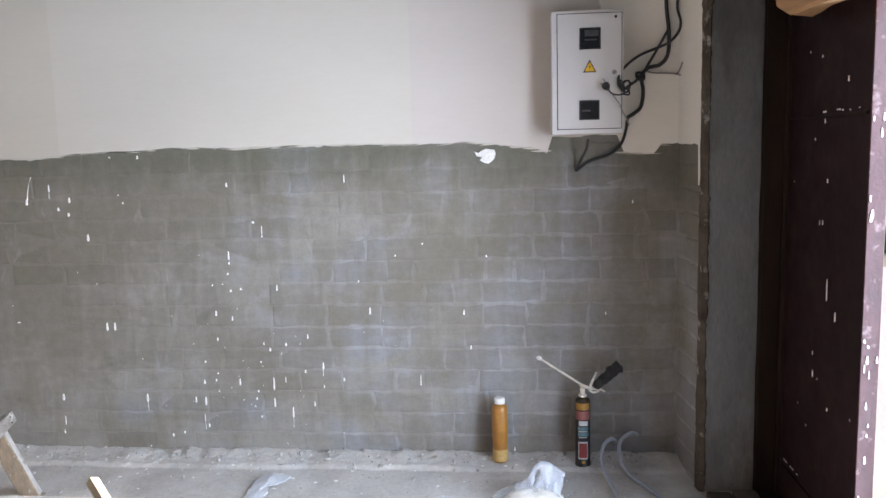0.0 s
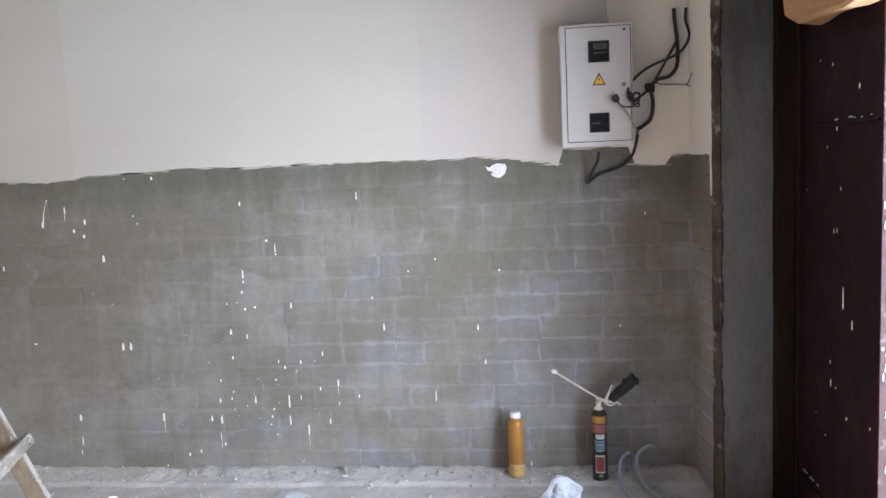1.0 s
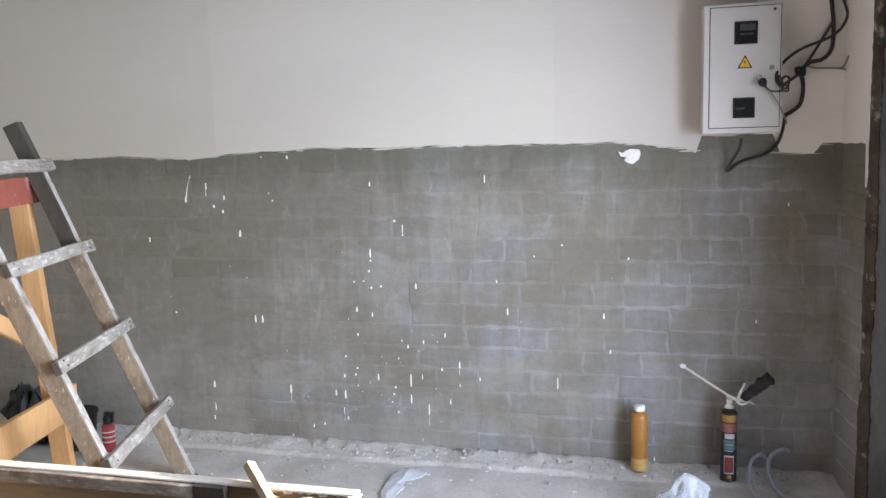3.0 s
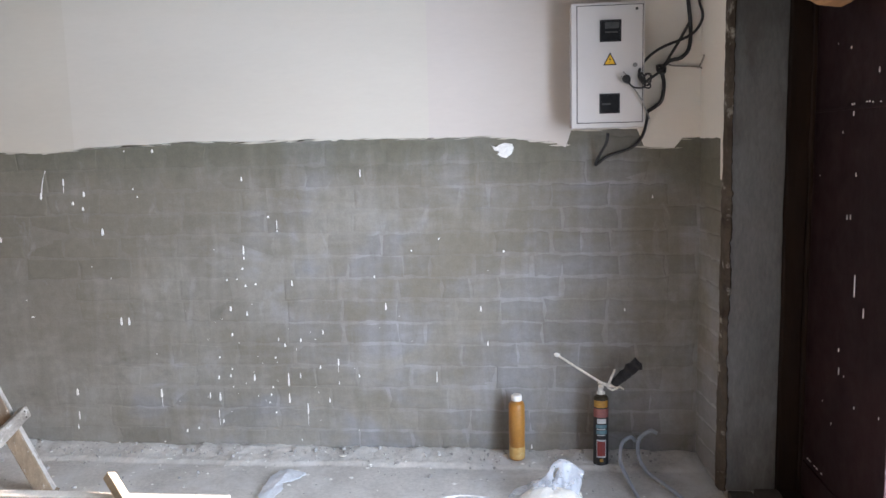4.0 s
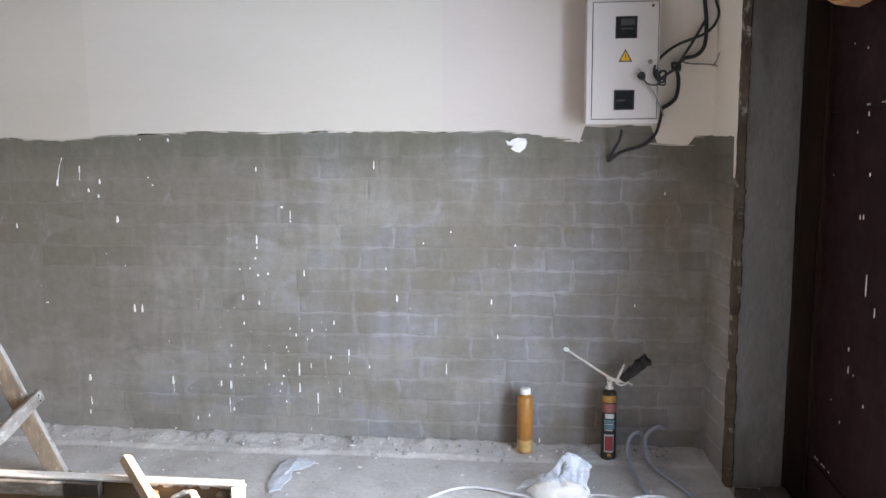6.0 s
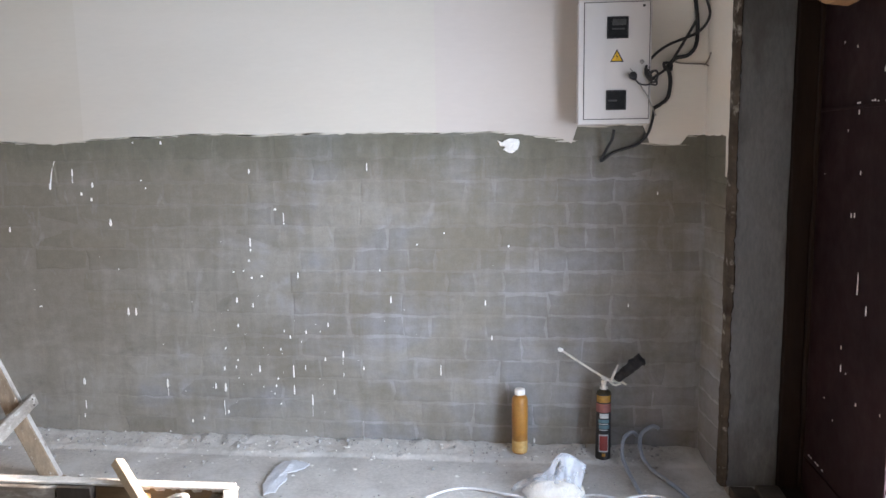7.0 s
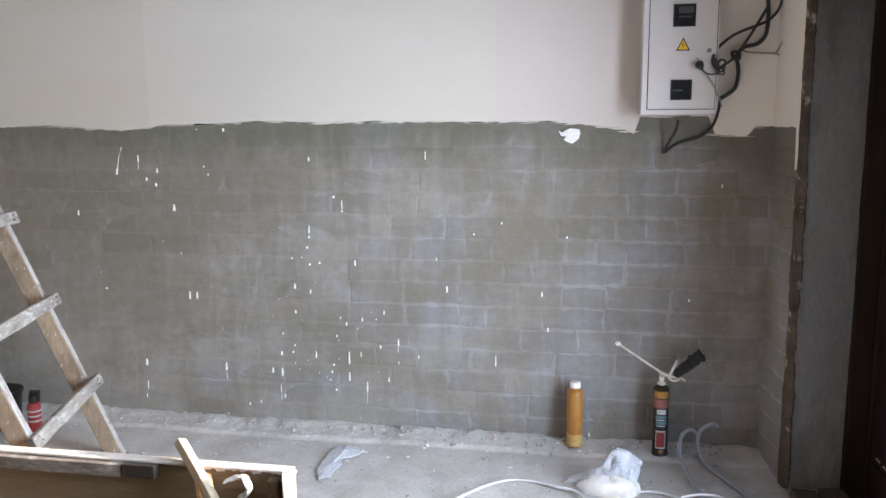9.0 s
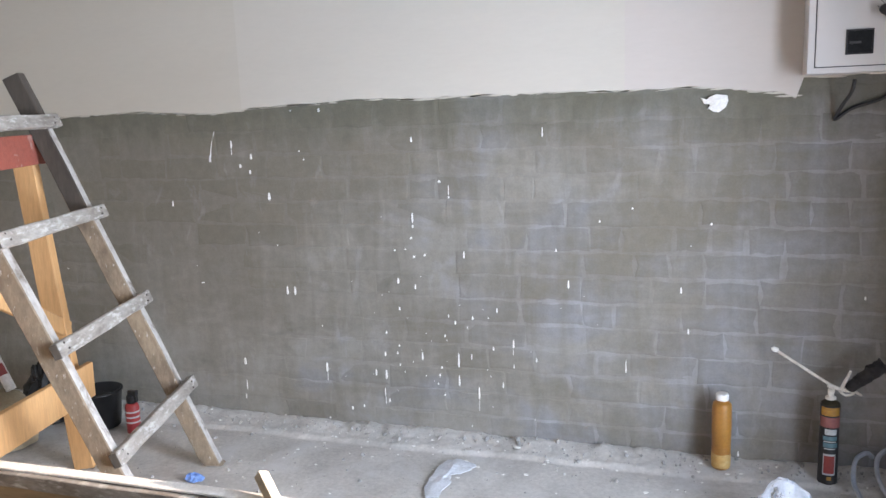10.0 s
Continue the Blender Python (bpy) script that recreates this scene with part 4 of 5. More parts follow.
M_HOSE = mat("clear_grey_hose", (0.38, 0.42, 0.49), (0.30, 0.34, 0.40), 8, 0.3, bump=0.05)
for pts in ([(0.715, -0.045, 0.10), (0.690, -0.07, 0.125), (0.650, -0.10, 0.105), (0.635, -0.16, 0.05), (0.650, -0.25, 0.018), (0.668, -0.42, 0.014), (0.690, -0.60, 0.014), (0.72, -0.85, 0.014)],
            [(0.812, -0.055, 0.140), (0.780, -0.06, 0.152), (0.728, -0.08, 0.115), (0.722, -0.14, 0.055), (0.752, -0.22, 0.018), (0.800, -0.33, 0.015), (0.842, -0.43, 0.014), (0.872, -0.56, 0.014), (0.90, -0.85, 0.014)]):
    bm = bmesh.new()
    tube(bm, pts, 0.0085, 10, 8)
    tagged(part("hose", bm, M_HOSE, smooth=True), "greyish clear plastic hose curling up by the wall", "hose", group="hoses by the wall")
M_WCABLE = mat("white_cable", (0.60, 0.60, 0.61), (0.50, 0.50, 0.51), 9, 0.45, bump=0.05)
bm = bmesh.new()
tube(bm, [(-0.75, -1.25, 0.012), (-0.52, -1.0, 0.010), (-0.369, -0.805, 0.010), (-0.242, -0.62, 0.010), (-0.15, -0.515, 0.010), (-0.06, -0.472, 0.010), (0.04, -0.489, 0.012), (0.108, -0.522, 0.014), (0.150, -0.532, 0.014), (0.184, -0.549, 0.012), (0.214, -0.602, 0.012), (0.228, -0.69, 0.010), (0.255, -0.745, 0.010), (0.30, -0.86, 0.010)], 0.0065, 8, 8)
tagged(part("power_cable", bm, M_WCABLE, smooth=True), "white power cable lying curved across the floor", "cable")
coil = thing("cable_coil", (0.45, -0.76, 0.0), label="loose coil of white cable on the concrete floor", category="cable")
for k, (cx, cy, rx, ry) in enumerate(((0.040, 0.075, 0.155, 0.193), (-0.025, 0.0, 0.178, 0.152), (-0.005, -0.02, 0.182, 0.152), (-0.045, -0.045, 0.165, 0.160),
                                      (0.015, -0.07, 0.175, 0.150), (-0.02, -0.10, 0.160, 0.150), (0.232, 0.055, 0.118, 0.147))):
    bm = bmesh.new()
    ph = 0.7 * k
    turns = [j * 2 * math.pi / 20 for j in range(20)] + [6.30]
    tube(bm, [(cx + (rx + 0.012 * math.sin(2 * a + ph)) * math.cos(a), cy + (ry + 0.006 * math.cos(3 * a + ph)) * math.sin(a),
               0.009 + 0.006 * k + 0.003 * math.sin(2 * a + k)) for a in turns], 0.0062, 8, 4)
    part("loop", bm, M_WCABLE, coil, smooth=True)

# ---------------------------------------------------------------- home-made stepladder
ladder = thing("stepladder", (-1.87, -0.455, 0.0), label="home-made wooden stepladder, paint-spattered, with newer pine back legs", category="ladder")
U = Vector((-0.28, 0.96, 0))          # across the ladder, towards the wall
D = Vector((-0.96, -0.28, 0))         # the way it leans
FR = (-D + Vector((0, 0, 0.356))).normalized()
SPAN = 0.748


def on_ladder(s, z, out=0.0):
    """A point of the ladder's front plane: s across from the far stile, z high."""
    return D * (0.4065 * z - 0.029) - U * s + Vector((0, 0, z)) + FR * out


def stile(s, z0, z1, seed, foot=0.0):
    bm = bmesh.new()
    beam(bm, on_ladder(s, z0, -0.048) - D * foot, on_ladder(s, z1, -0.048), 0.048, 0.074, up=FR, bevel=0.004, rough=0.0032, cuts=40, seed=seed)
    for v in bm.verts:
        v.co.z = max(v.co.z, 0.002)
    bm.normal_update()
    # upper broad faces are coloured dark for the shade above the sunbeam
    for f in bm.faces:
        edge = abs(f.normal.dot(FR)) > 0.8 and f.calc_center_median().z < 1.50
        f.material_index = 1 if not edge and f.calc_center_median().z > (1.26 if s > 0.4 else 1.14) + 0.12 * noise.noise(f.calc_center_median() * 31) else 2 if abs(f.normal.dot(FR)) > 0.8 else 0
    return bm


part("stile", stile(0.035, -0.03, 1.675, 1, -0.019), [M_OLDWOOD, M_DARKWOOD_SHADE, M_LIMED], ladder)
part("stile", stile(SPAN - 0.04, -0.03, 1.80, 2, 0.005), [M_OLDWOOD, M_DARKWOOD_SHADE, M_LIMED], ladder)
for k, (z, dz) in enumerate(((0.355, 0.0), (0.735, 0.0), (1.105, 0.0), (1.475, 0.0))):
    bm = bmesh.new()
    beam(bm, on_ladder(-0.015, z + dz, 0.004), on_ladder(SPAN + 0.012, z - 0.006, 0.004), 0.054, 0.030, up=FR, bevel=0.004, rough=0.005, cuts=14, seed=10 + k)
    rung = part("rung", bm, M_RUNG, ladder, "paint-spattered grey nailed rung")
    bm = bmesh.new()
    beam(bm, on_ladder(SPAN + 0.011, z - 0.006, 0.004), on_ladder(SPAN + 0.0145, z - 0.006, 0.004), 0.051, 0.028, up=FR, bevel=0.002)
    part("end_grain", bm, M_DARKWOOD_SHADE, rung, "dark weathered end grain")
    bm = bmesh.new()
    for s in (0.03, 0.042, SPAN - 0.03, SPAN - 0.045):
        c = on_ladder(s, z + (0.010 if s in (0.03, SPAN - 0.03) else -0.012), 0.020)
        bmesh.ops.create_icosphere(bm, subdivisions=1, radius=0.0045, matrix=Matrix.Translation(c))
    part("nail_head", bm, M_DARKWOOD_SHADE, rung)["kind"] = "stuff"


def back_leg(a, b, seed, w=0.05, d=0.085):
    bm = bmesh.new()
    beam(bm, a, b, w, d, up=(1, 0.3, 0), bevel=0.003, rough=0.003, cuts=12, seed=seed)
    return bm


O = Vector((1.87, 0.455, 0))
far_top, far_bot = Vector((-2.552, -0.66, 1.33)) + O, Vector((-2.425, -0.66, 0.002)) + O
near_top, near_bot = Vector((-2.235, -1.41, 1.33)) + O, Vector((-2.230, -1.41, 0.002)) + O
part("back_leg", back_leg(far_top, far_bot, 21), M_PINE, ladder, "newer orange pine leg")
# near leg: strong sunlight put into a paler pine colour
part("back_leg", back_leg(near_top, near_bot, 22, 0.055), mat("sunlit_pine", (0.80, 0.72, 0.58), (0.72, 0.62, 0.48), 4, 0.7, bump=0.25, stretch=(1, 1, 0.12)), ladder, "pine leg coloured pale for the sun on it")
bm = bmesh.new()
beam(bm, Vector((-2.508, -0.60, 1.368)) + O, Vector((-2.225, -1.44, 1.358)) + O, 0.024, 0.122, up=(0, 0, 1), bevel=0.003, rough=0.003, cuts=10, seed=23)
part("top_board", bm, M_REDWOOD, ladder, "chipped red painted board")
bm = bmesh.new()
beam(bm, Vector((-2.385, -0.615, 0.390)) + O, Vector((-2.20, -1.47, 0.392)) + O, 0.026, 0.150, up=(0, 0, 1), bevel=0.003, rough=0.003, cuts=10, seed=24)
part("cross_board", bm, M_PINE, ladder)
bm = bmesh.new()
beam(bm, Vector((-2.21, -1.44, 1.05)) + O, Vector((-2.47, -0.62, 0.60)) + O, 0.022, 0.070, up=(0, 0, 1), bevel=0.003, rough=0.003, cuts=10, seed=25)
part("diagonal_brace", bm, M_PINE, ladder)

# ---------------------------------------------------------------- mortar trough with a stick in it
trough = thing("mortar_trough", (-1.52, -1.93, 0.0), label="big wooden mortar trough with caked sunlit rim, on the floor", category="trough")


def plank(name, x0, x1, y0, y1, z0, z1, material, seed, label="", cuts=24):
    bm = bmesh.new()
    ax = max(((x1 - x0), 0), ((y1 - y0), 1))[1]
    cx, cy, cz = (x0 + x1) / 2, (y0 + y1) / 2, (z0 + z1) / 2
    if ax == 0:
        beam(bm, (x0, cy, cz), (x1, cy, cz), y1 - y0, z1 - z0, up=(0, 0, 1), bevel=0.002, rough=0.003, cuts=cuts, seed=seed)
    else:
        beam(bm, (cx, y0, cz), (cx, y1, cz), x1 - x0, z1 - z0, up=(0, 0, 1), bevel=0.002, rough=0.003, cuts=cuts, seed=seed)
    return part(name, bm, material, trough, label)


for k, (z0, z1) in enumerate(((0.004, 0.17), (0.172, 0.34), (0.342, 0.512))):
    plank("back_board", -0.93, 0.915, 0.298, 0.323, z0, z1, M_TROUGH, 30 + k)
    plank("front_board", -0.93, 1.165, -0.323, -0.298, z0, z1, M_TROUGH, 40 + k)
    for side in (1, -1):          # the ends flare outwards
        zm = (z0 + z1) / 2
        skew = 0.25 if side == 1 else 0.0
        xm = 0.902 if side == 1 else -0.902 + (0.512 - zm) * 0.45
        bm = bmesh.new()
        beam(bm, (xm + skew, -0.297, zm), (xm, 0.297, zm), 0.022, (z1 - z0) * (1.0 if side == 1 else 1.09), up=(0, 0, 1) if side == 1 else (-0.41, 0, 0.912), bevel=0.002, rough=0.003, cuts=8, seed=50 + k + side)
        part("end_board", bm, M_PINE if k == 2 and side == 1 else M_TROUGH, trough)
plank("bottom_board", -0.80, 0.79, -0.297, 0.297, 0.28, 0.305, M_TROUGH, 70)
plank("rim_batten", -0.93, 0.40, 0.270, 0.297, 0.478, 0.518, M_RUNG, 71, "grey spattered batten along the rim")
plank("rim_batten", 0.402, 0.505, 0.268, 0.297, 0.480, 0.5195, M_DARKWOOD_SHADE, 74, "dark brown end piece", cuts=6)
bm = bmesh.new()
rq = random.Random(4)
for k in range(70):
    x = 0.905 - abs(rq.gauss(0, 0.16)) if k < 50 else 0.902
    y = 0.311 if k < 50 else rq.uniform(-0.1, 0.30)
    x += 0.0 if k < 50 else 0.43 * (0.297 - y)
    r = rq.uniform(0.006, 0.014)
    a = bmesh.ops.create_icosphere(bm, subdivisions=1, radius=r, matrix=Matrix.Translation((x, y + rq.uniform(-0.008, 0.008), 0.512)) @ Matrix.Diagonal((1.6, 1.1, 0.7, 1)))
part("mortar_lumps", bm, M_RIM, trough, "pale dried mortar caked on the rim")["kind"] = "stuff"
# near-white strips added on the rim to give its overexposed sunlit top
plank("rim_cap", -0.93, 0.915, 0.286, 0.325, 0.519, 0.527, M_RIM, 72, "whitish strip standing in for sunlight along the top edge")
bm = bmesh.new()
beam(bm, (1.155, -0.297, 0.518), (0.903, 0.285, 0.518), 0.030, 0.010, up=(0, 0, 1), bevel=0.002, rough=0.004, cuts=10, seed=73)
part("rim_cap", bm, M_RIM, trough, "whitish strip standing in for sunlight along the top edge")
bm = bmesh.new()
beam(bm, (0.868, 0.277, 0.306), (0.868, 0.277, 0.505), 0.034, 0.034, up=(0, 1, 0), bevel=0.003, rough=0.003, cuts=4, seed=75)
part("corner_post", bm, M_OLDWOOD, trough)
bm = bmesh.new()
lump(bm, -0.55, 0.12, 0.30, 0.16, 0.07, 12.0, crumple=0.5, base=0.304)
part("mortar_residue", bm, mat("dried_mortar", (0.42, 0.39, 0.33), (0.33, 0.30, 0.25), 9, 0.95, bump=0.8), trough, "dry pale mortar left inside", smooth=True)

bm = bmesh.new()
a, b = Vector((-0.962, -1.598, 0.574)), Vector((-0.605, -1.875, 0.320))
beam(bm, a, b, 0.030, 0.026, up=(0, 0.4, 1), bevel=0.002, rough=0.002, cuts=8, seed=80)
tagged(part("wooden_stick", bm, mat("pale_sawn_wood", (0.62, 0.54, 0.42), (0.50, 0.42, 0.31), 6, 0.75, bump=0.3)), "pale sawn wooden stick leaning over the trough rim", "stick")
bm = bmesh.new()
beam(bm, (-0.868, -1.652, 0.505), (-0.735, -1.86, 0.33), 0.05, 0.018, up=(0, 0.6, 1), bevel=0.002, rough=0.002, cuts=6, seed=81)
tagged(part("wood_offcut", bm, M_PINE), "orange pine offcut lying inside the trough", "offcut")
bm = bmesh.new()
tube(bm, [(-0.044, 0.0, 0.072), (-0.010, 0.004, 0.082), (0.018, 0.0, 0.080), (0.034, -0.006, 0.060), (0.018, -0.004, 0.038), (0.002, 0.0, 0.024), (0.012, -0.004, 0.006)], 0.0055, 10, 6, 0.0095)
for v in bm.verts:
    v.co += noise.noise_vector(v.co * 60) * 0.004
    v.co.y *= 2.2
ob = part("paper_strip", bm, mat("white_paper", (0.75, 0.73, 0.69), (0.66, 0.63, 0.58), 12, 0.8, bump=0.3))
ob.matrix_basis = pose(-0.735, -1.695, 0.437)
tagged(ob, "torn curling white paper strip inside the trough", "paper")
pw = bmesh.new()
box(pw, -0.055, 0.055, -0.05, 0.05, 0, 0.13, 0.005)
ob = part("wood_block", pw, M_TROUGH)
ob.matrix_basis = pose(-0.725, -1.70, 0.306, 0, 0, 12)
tagged(ob, "brown wood block at the bottom of the trough", "offcut")

# ---------------------------------------------------------------- clutter behind the ladder
spray = thing("spray_can", (-2.465, -0.30, 0.012), label="small red and black spray can behind the ladder", category="spray can")
bm = bmesh.new()
lathe(bm, [(0.030, 0), (0.032, 0.004), (0.032, 0.125), (0.028, 0.138), (0.016, 0.146)], 24)
part("can_body", bm, mat("red_can", (0.42, 0.05, 0.05), (0.34, 0.04, 0.04), 30, 0.4, bump=0.02), spray, smooth=True)
bm = bmesh.new()
for z in (0.05, 0.075, 0.10):
    lathe(bm, [(0.0322, z), (0.0326, z + 0.001), (0.0326, z + 0.007), (0.0322, z + 0.008)], 24)
part("label_band", bm, M_LT, spray, "pale label stripes")
bm = bmesh.new()
lathe(bm, [(0.020, 0.144), (0.022, 0.148), (0.022, 0.178), (0.015, 0.186), (0.010, 0.188)], 18)
box(bm, -0.012, 0.036, -0.010, 0.010, 0.184, 0.206, 0.004)
box(bm, 0.020, 0.034, -0.008, 0.008, 0.150, 0.19, 0.003)
part("nozzle", bm, M_BLACK, spray, "black trigger nozzle")

bucket = thing("black_bucket", (-2.685, -0.27, 0.01), label="black rubber bucket standing beside the wall", category="bucket")
bm = bmesh.new()
lathe(bm, [(0.085, 0), (0.092, 0.004), (0.110, 0.170), (0.116, 0.175), (0.116, 0.185), (0.106, 0.185), (0.088, 0.02), (0.03, 0.016)], 30)
part("bucket_body", bm, M_BLACK, bucket, smooth=True)
bm = bmesh.new()
tube(bm, [(-0.112, 0, 0.18), (-0.09, -0.07, 0.20), (0, -0.12, 0.205), (0.09, -0.07, 0.20), (0.112, 0, 0.18)], 0.003, 6, 5)
part("handle", bm, M_BLACK, bucket)

sack = thing("cement_sack", (-3.12, -0.55, 0.008), label="grey-beige half-full cement sack slumped on the floor", category="sack")
bm = bmesh.new()
lump(bm, 0, 0, 0.26, 0.20, 0.17, 22.0, crumple=0.18, n=40)
for v in bm.verts:
    v.co.z = min(v.co.z * 1.7, 0.205 + 0.03 * fbm(v.co.x * 6, v.co.y * 6))
part("sack_body", bm, mat("sack_paper", (0.40, 0.34, 0.24), (0.30, 0.25, 0.17), 6, 0.9, bump=0.4), sack, smooth=True)
sack_b = thing("rubbish_bag", (-3.00, -0.20, 0.008), 12, label="crumpled black plastic rubbish bag behind the ladder legs", category="bag")
M_BAGFILM = mat("black_bag_film", (0.014, 0.015, 0.016), (0.03, 0.032, 0.033), 12, 0.38, bump=1.0, fine=30, rough2=0.6)
bm = bmesh.new()
lump(bm, 0, 0, 0.17, 0.12, 0.22, 41.0, crumple=0.55, n=48, m=16)
part("bag_body", bm, M_BAGFILM, sack_b)
bm = bmesh.new()
lump(bm, -0.05, -0.02, 0.07, 0.05, 0.10, 47.0, crumple=0.9, n=30, m=10, base=0.17)
part("tied_neck", bm, M_BAGFILM, sack_b)
M_WP = mat("white_plastic_dirty", (0.70, 0.69, 0.66), (0.58, 0.56, 0.52), 14, 0.45, bump=0.1)
tool = thing("sealant_tube", (-3.04, -0.46, 0.215), label="white sealant tube with a red band on the sack", category="tube")
bm = bmesh.new()
tube(bm, [(0.03, 0.0, 0.02), (-0.03, 0.0, 0.14), (-0.055, 0.0, 0.19)], 0.024, 14, 4)
part("tube_body", bm, M_WP, tool, smooth=True)
bm = bmesh.new()
tube(bm, [(-0.055, 0.0, 0.19), (-0.075, 0.0, 0.23), (-0.11, 0.0, 0.31)], 0.017, 12, 4, 0.010)
part("nozzle", bm, M_WP, tool, smooth=True)
bm = bmesh.new()
tube(bm, [(-0.005, -0.003, 0.09), (-0.03, -0.003, 0.14)], 0.0248, 14, 2)
part("label_band", bm, M_LABEL, tool, "red label band", smooth=True)
jug = thing("plastic_jug", (-3.17, -0.47, 0.20), label="dirty brown plastic jug lying among the tools", category="jug")
bm = bmesh.new()
lathe(bm, [(0.055, 0), (0.06, 0.006), (0.06, 0.12), (0.045, 0.155), (0.02, 0.17), (0.02, 0.19)], 24)
part("jug_body", bm, mat("brown_plastic", (0.20, 0.12, 0.06), (0.14, 0.08, 0.04), 10, 0.5, bump=0.1), jug, smooth=True)
bm = bmesh.new()
lathe(bm, [(0.023, 0.188), (0.023, 0.21), (0.018, 0.213)], 18)
part("cap", bm, M_LABEL, jug, "red screw cap", smooth=True)
bm = bmesh.new()
lump(bm, 0, 0, 0.04, 0.026, 0.022, 31.0, crumple=0.9, n=22, m=8)
ob = part("blue_wrapper", bm, mat("blue_foil", (0.06, 0.15, 0.48), (0.20, 0.34, 0.62), 40, 0.35, bump=0.4))
ob.matrix_basis = pose(-1.885, -0.655, 0.003, 0, 0, 15)
tagged(ob, "small crumpled blue wrapper on the concrete floor", "wrapper")

# ---------------------------------------------------------------- crumbs and paint on the floor
rc = random.Random(11)
bm = bmesh.new()
for k in range(950):
    x = rc.uniform(-2.7, 0.9)
    near = rc.random() < 0.62
    y = -0.012 - abs(rc.gauss(0, 0.075)) if near else rc.uniform(-0.95, -0.05)
    r = min(0.013, 0.0026 * math.exp(abs(rc.gauss(0, 0.62))))
    mt = Matrix.Translation((x, y, floor_height(x, y) + r * 0.25)) @ Euler((rc.random() * 6, rc.random() * 6, rc.random() * 6)).to_matrix().to_4x4() @ Matrix.Diagonal((1, rc.uniform(0.6, 1), rc.uniform(0.45, 0.8), 1))
    q = bmesh.ops.create_icosphere(bm, subdivisions=1, radius=r, matrix=mt)
    for v in q["verts"]:
        v.co += noise.noise_vector(v.co * 140) * r * 0.35
tagged(part("mortar_crumbs", bm, M_DEBRIS), "crumbs of dry mortar strewn along the wall foot", "rubble", kind="stuff")
bm = bmesh.new()
for k in range(130):
    x = rc.uniform(-2.6, 0.8)
    y = -0.02 - abs(rc.gauss(0, 0.28))
    if y < -1.2:
        continue
    r = min(0.015, 0.0026 * math.exp(abs(rc.gauss(0, 0.65))))
    n, ph = 9, rc.random() * 6
    z = max(floor_height(x + a * r, y + b * r) for a in (-1, 0, 1) for b in (-1, 0, 1)) + 0.0018
    ring = [bm.verts.new((x + r * rc.uniform(0.6, 1.3) * math.cos(ph + i * 6.283 / n), y + r * rc.uniform(0.5, 1.0) * math.sin(ph + i * 6.283 / n), z)) for i in range(n)]
    low = [bm.verts.new((v.co.x, v.co.y, z - 0.004)) for v in ring]
    bm.faces.new(ring)
    for i in range(n):
        bm.faces.new((ring[i], low[i], low[(i + 1) % n], ring[(i + 1) % n]))
tagged(part("floor_paint_spots", bm, M_DROP), "white paint spots dripped on the concrete floor", "paint spots", kind="stuff")

# ---------------------------------------------------------------- runs of white paint on the bricks
# runs and spots of paint: across, height, and length and width in millimetres
RUNS_TOP = [
    (-1.54, 1.482, 16, 8), (-1.68, 1.485, 6, 6), (-2.12, 1.277, 28, 8), (-2.00, 1.343, 32, 5), (-1.90, 1.284, 24, 8), (-1.96, 1.241, 16, 8), (-1.91, 1.213, 16, 8), (-1.82, 1.099, 32, 10), (-1.65, 1.304, 6, 6),
    (-1.63, 1.266, 8, 5), (-1.11, 1.342, 20, 6), (-0.99, 1.161, 10, 10), (-0.95, 1.123, 40, 3), (-0.95, 1.093, 8, 6), (-1.12, 1.003, 40, 6), (-1.12, 0.965, 12, 6), (-1.13, 0.913, 10, 8), (-1.21, 0.858, 8, 6),
    (-1.16, 0.863, 6, 5), (-1.12, 0.830, 10, 8), (-1.07, 0.838, 10, 8), (-0.89, 0.842, 28, 6), (-1.20, 0.719, 24, 8), (-2.35, 1.066, 24, 6), (-2.22, 0.679, 6, 13), (-1.76, 0.656, 36, 8), (-1.72, 0.656, 36, 8)]
RUNS_MIDDLE = [
    (-1.12, 0.694, 20, 5), (-1.20, 0.591, 14, 6), (-0.86, 0.563, 16, 6), (-0.94, 0.538, 16, 6), (-1.27, 0.477, 10, 6), (-0.99, 0.476, 10, 5), (-1.21, 0.418, 8, 5), (-1.22, 0.384, 12, 5), (-1.28, 0.375, 18, 6),
    (-1.10, 0.376, 32, 6), (-0.93, 0.366, 60, 6), (-0.87, 0.386, 24, 3), (-1.01, 0.328, 10, 6), (-0.97, 0.568, 14, 3), (-2.02, 0.294, 32, 10), (-1.58, 0.292, 40, 8), (-1.33, 0.283, 28, 6), (-1.28, 0.277, 40, 8),
    (-1.02, 0.291, 12, 5), (-0.93, 0.272, 44, 6), (-1.03, 0.251, 8, 5), (-2.02, 0.173, 40, 3), (-1.29, 0.191, 36, 3), (-0.84, 0.221, 52, 6)]
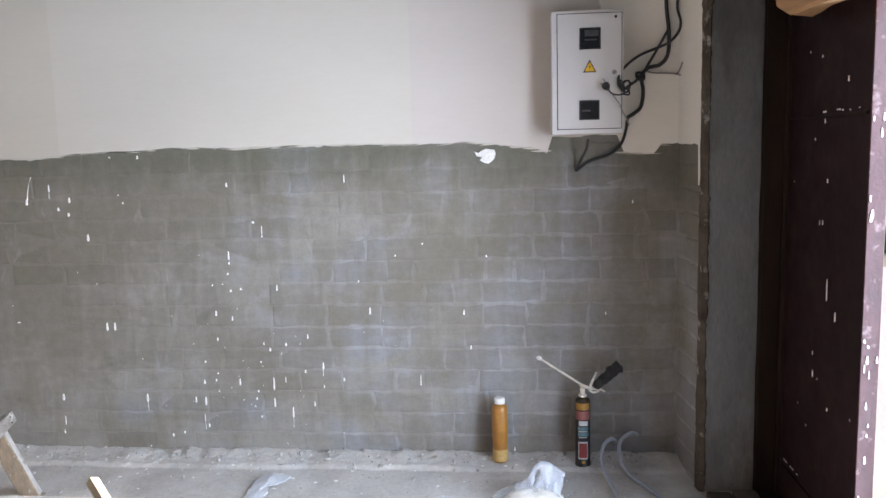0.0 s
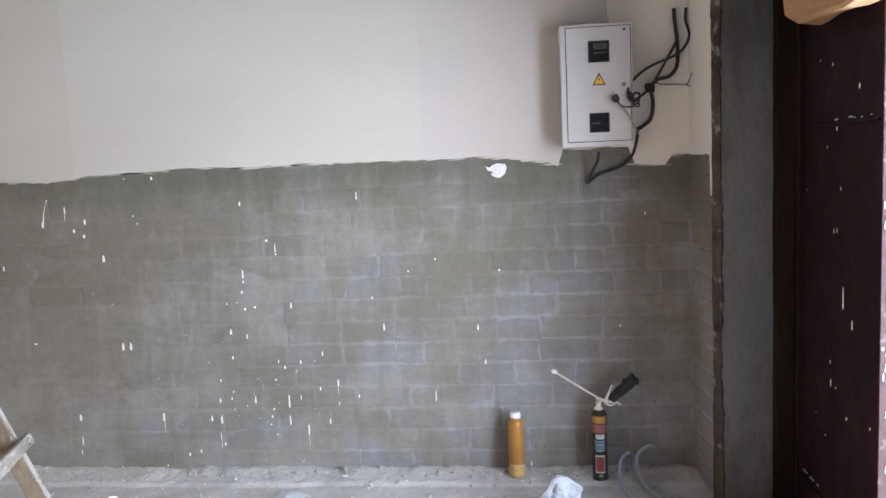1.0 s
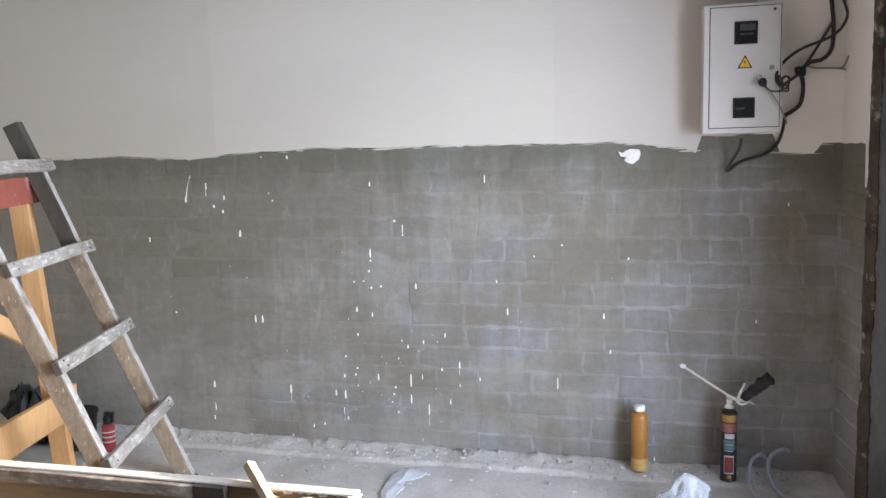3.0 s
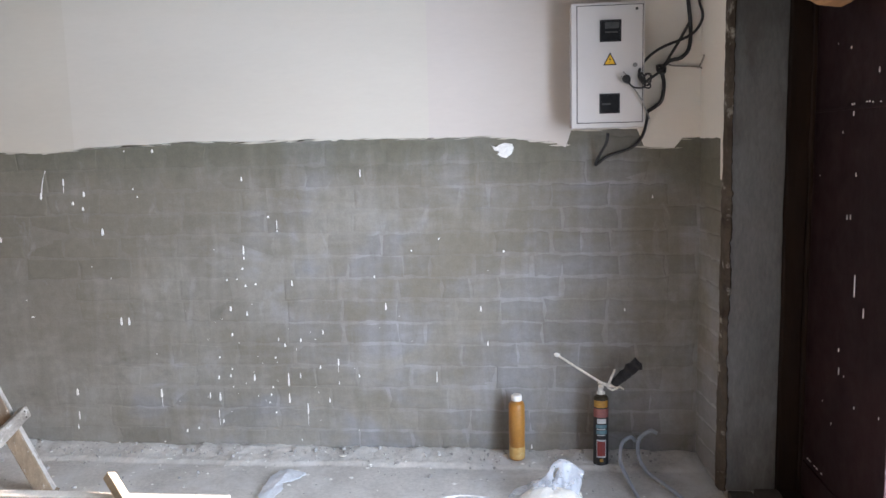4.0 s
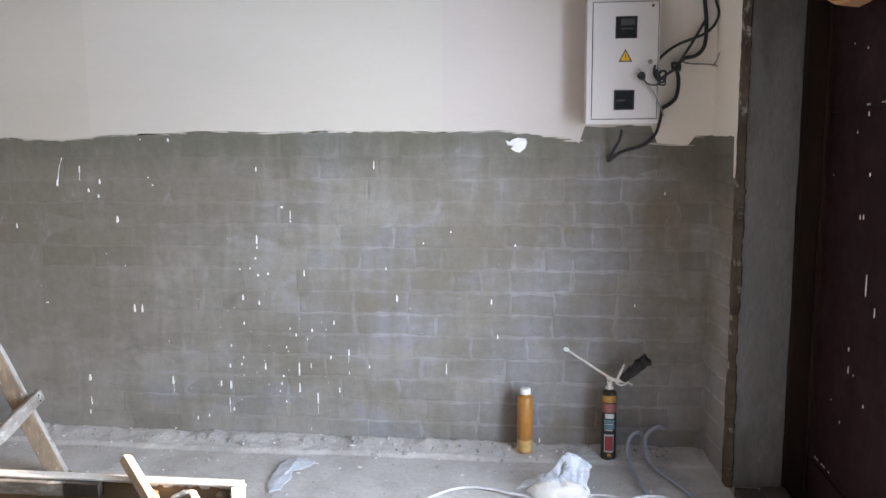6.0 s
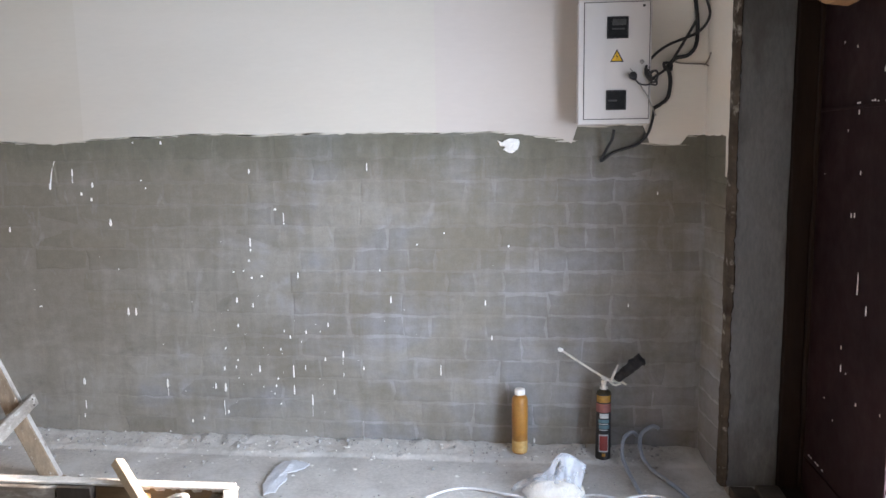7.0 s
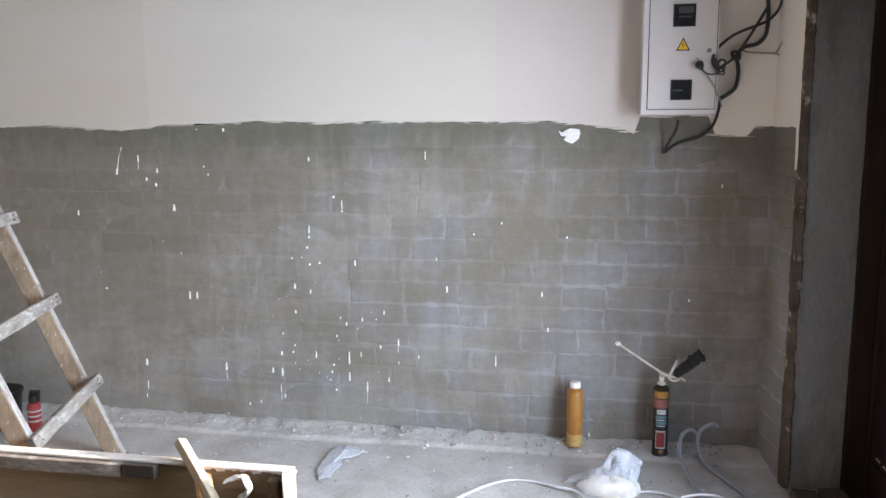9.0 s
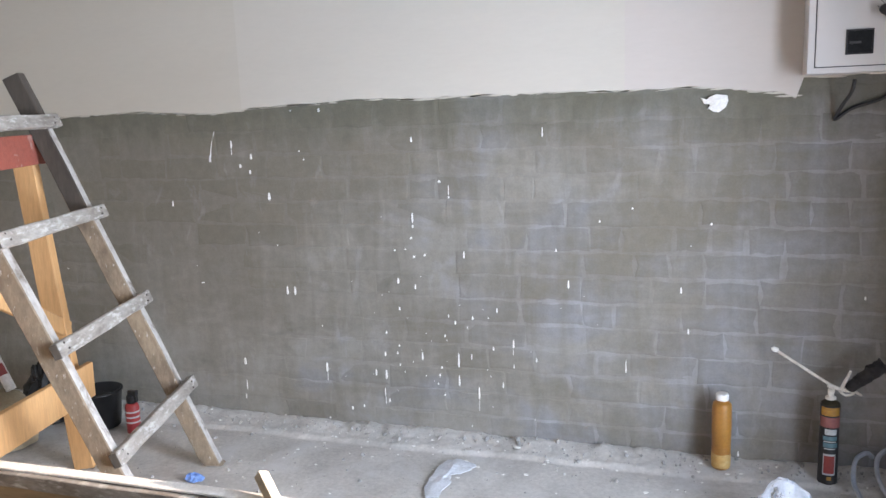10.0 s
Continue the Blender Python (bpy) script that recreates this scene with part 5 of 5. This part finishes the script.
RUNS_FOOT = [
    (-1.00, 0.200, 8, 5), (-1.27, 0.153, 16, 6), (-2.03, 0.114, 20, 3), (-1.46, 0.101, 16, 6), (-1.40, 0.116, 12, 5), (-2.03, 0.028, 12, 6), (-1.82, 0.034, 8, 6), (-1.58, 0.043, 6, 6), (-0.18, 1.046, 8, 6),
    (-0.31, 0.992, 8, 6), (0.12, 0.985, 10, 8), (-0.49, 0.870, 12, 5), (-0.44, 0.726, 32, 6), (0.01, 0.716, 24, 6), (-0.75, 0.602, 20, 5), (0.04, 0.548, 20, 6), (-0.68, 0.455, 32, 6), (-0.77, 0.429, 16, 6),
    (-0.58, 0.388, 16, 5), (-0.68, 0.353, 16, 3), (-0.73, 0.265, 24, 5), (0.24, 0.046, 20, 6), (0.67, 0.709, 14, 5), (-0.54, 1.358, 36, 4), (0.79, 1.226, 14, 5)]
bm = bmesh.new()
rp = random.Random(3)
for x, z, ln, w in RUNS_TOP + RUNS_MIDDLE + RUNS_FOOT:
    drop(bm, (x, -0.001, z), (1, 0, rp.uniform(-0.1, 0.1)), w / 800, ln / 930, (0, -1, 0), 0.0034)
    if ln > 26 and rp.random() < 0.35:          # a thin dribble below the run
        drop(bm, (x + rp.uniform(-0.002, 0.002), -0.001, z - ln / 1000 * 1.1), (1, 0, 0), 0.0016, ln / 1000, (0, -1, 0), 0.0022)
for k in range(44):
    x = rp.gauss(-1.0, 0.33) if k < 34 else rp.uniform(-3.4, 0.9)
    z = rp.uniform(0.03, 0.75) if k < 34 else rp.uniform(0.03, 1.42)
    ln = 0.003 + 0.009 * rp.random() ** 3
    drop(bm, (x, -0.001, z), (1, 0, 0), rp.uniform(0.002, 0.0035), ln, (0, -1, 0), 0.0026)
drop(bm, (-0.205, -0.001, 0.385), (1, 0, 0.25), 0.005, 0.055, (0, -1, 0), 0.003)
tube(bm, [(-2.088, 0.0, 1.40), (-2.102, 0.0, 1.36), (-2.112, 0.0, 1.32), (-2.117, 0.0, 1.285)], 0.0016, 6, 3, 0.0034)
w = part("paint_runs", bm, M_DROP, wall_north, "white paint drips on the bare brick")
w["kind"] = "stuff"

# ---------------------------------------------------------------- bricks
def brick_mesh(length, height, seed):
    """A worn brick face: chamfered, its outline a little uneven, smeared thin at the edges."""
    bm = bmesh.new()
    hl, hh = length / 2, height / 2
    nx = 6 if length > 0.2 else 3
    outer = [(-hl + length * i / nx, -hh) for i in range(nx)] + [(hl, -hh), (hl, 0)] + [(hl - length * i / nx, hh) for i in range(nx)] + [(-hl, hh), (-hl, 0)]
    rs = random.Random(seed)
    outer = [(x + rs.uniform(-0.009, 0.007), z + rs.uniform(-0.0065, 0.0055)) for x, z in outer]
    back = [bm.verts.new((x * 1.01, 0.0016, z * 1.02)) for x, z in outer]
    mid = [bm.verts.new((x * 0.965, -0.0008 + rs.uniform(-0.0007, 0.0004), z * 0.92)) for x, z in outer]
    front = [bm.verts.new((x * 0.91, -0.0016 + rs.uniform(-0.0005, 0.0005), z * 0.80)) for x, z in outer]
    n = len(outer)
    for i in range(n):
        j = (i + 1) % n
        bm.faces.new((back[i], back[j], mid[j], mid[i]))
        bm.faces.new((mid[i], mid[j], front[j], front[i]))
    bm.faces.new(front)
    return mesh_of(bm, "brick", M_BRICK)


STRETCHERS = [brick_mesh(0.2545 if k % 2 else 0.2640, COURSE - (0.009, 0.005, 0.007)[k % 3], k) for k in range(12)]
HEADERS = [brick_mesh(0.1265, COURSE - 0.008, 20 + k) for k in range(5)]
SIZES = (HEADERS, [brick_mesh(0.197, COURSE - 0.007, 30 + k) for k in range(5)], STRETCHERS, [brick_mesh(0.277, COURSE - 0.006, 40 + k) for k in range(6)])
rb = random.Random(21)


def lay(parent, x_from, x_to, z_row, place):
    """One course from x_from down to x_to."""
    at = x_from
    while at > x_to:
        kind = rb.choices((0, 1, 2, 3), (3, 2, 4, 3))[0]
        L = (0.134, 0.205, 0.262, 0.285)[kind]
        if at - L < x_to - 0.20:
            break
        mid = at - L / 2
        cover = fbm(mid * 1.1 + 3.0, z_row * 1.6) - 0.16 * mid * (1.6 - z_row) + 0.30 * (z_row - 0.9)
        if cover > 0.28 and rb.random() < 0.85:          # wholly smeared over with mortar
            at -= L
            continue
        ob = new("brick", rb.choice(SIZES[kind]))
        ob.parent = parent
        ob.matrix_basis = place(mid, z_row) @ Matrix.Translation((rb.uniform(-0.003, 0.003), rb.uniform(-0.0004, 0.0008), rb.uniform(-0.003, 0.003))) @ Matrix.Diagonal((1, 0.5 if mid < -0.9 else 0.75, 1, 1)) @ pose(0, 0, 0, rb.uniform(-0.5, 0.5), rb.uniform(-0.9, 0.9), rb.uniform(-0.25, 0.25))
        at -= L


for row in range(14):
    z = BASE + COURSE * (row + 0.5)
    lay(wall_north, CORNER - 0.01 - (0.134 if row % 2 else 0.0) * rb.uniform(0.8, 1.2), -3.35, z, lambda a, zz: pose(a, 0, zz))
ang = math.degrees(math.atan2(END_X - CORNER, 0.37))
for row in range(14):
    z = BASE + COURSE * (row + 0.5)
    cuts_y = (-0.07, -0.225) if row % 2 else (-0.135, -0.285)
    for yy in cuts_y:
        ob = new("brick", STRETCHERS[row % 12] if yy in (-0.135, -0.225) else HEADERS[row % 3])
        ob.parent = wall_east
        xx = CORNER + (END_X - CORNER) * (-yy / 0.37)
        ob.matrix_basis = pose(xx, yy, z, 0, 0, -90 + ang) @ Matrix.Translation((0, rb.uniform(-0.0012, 0.0008), 0))
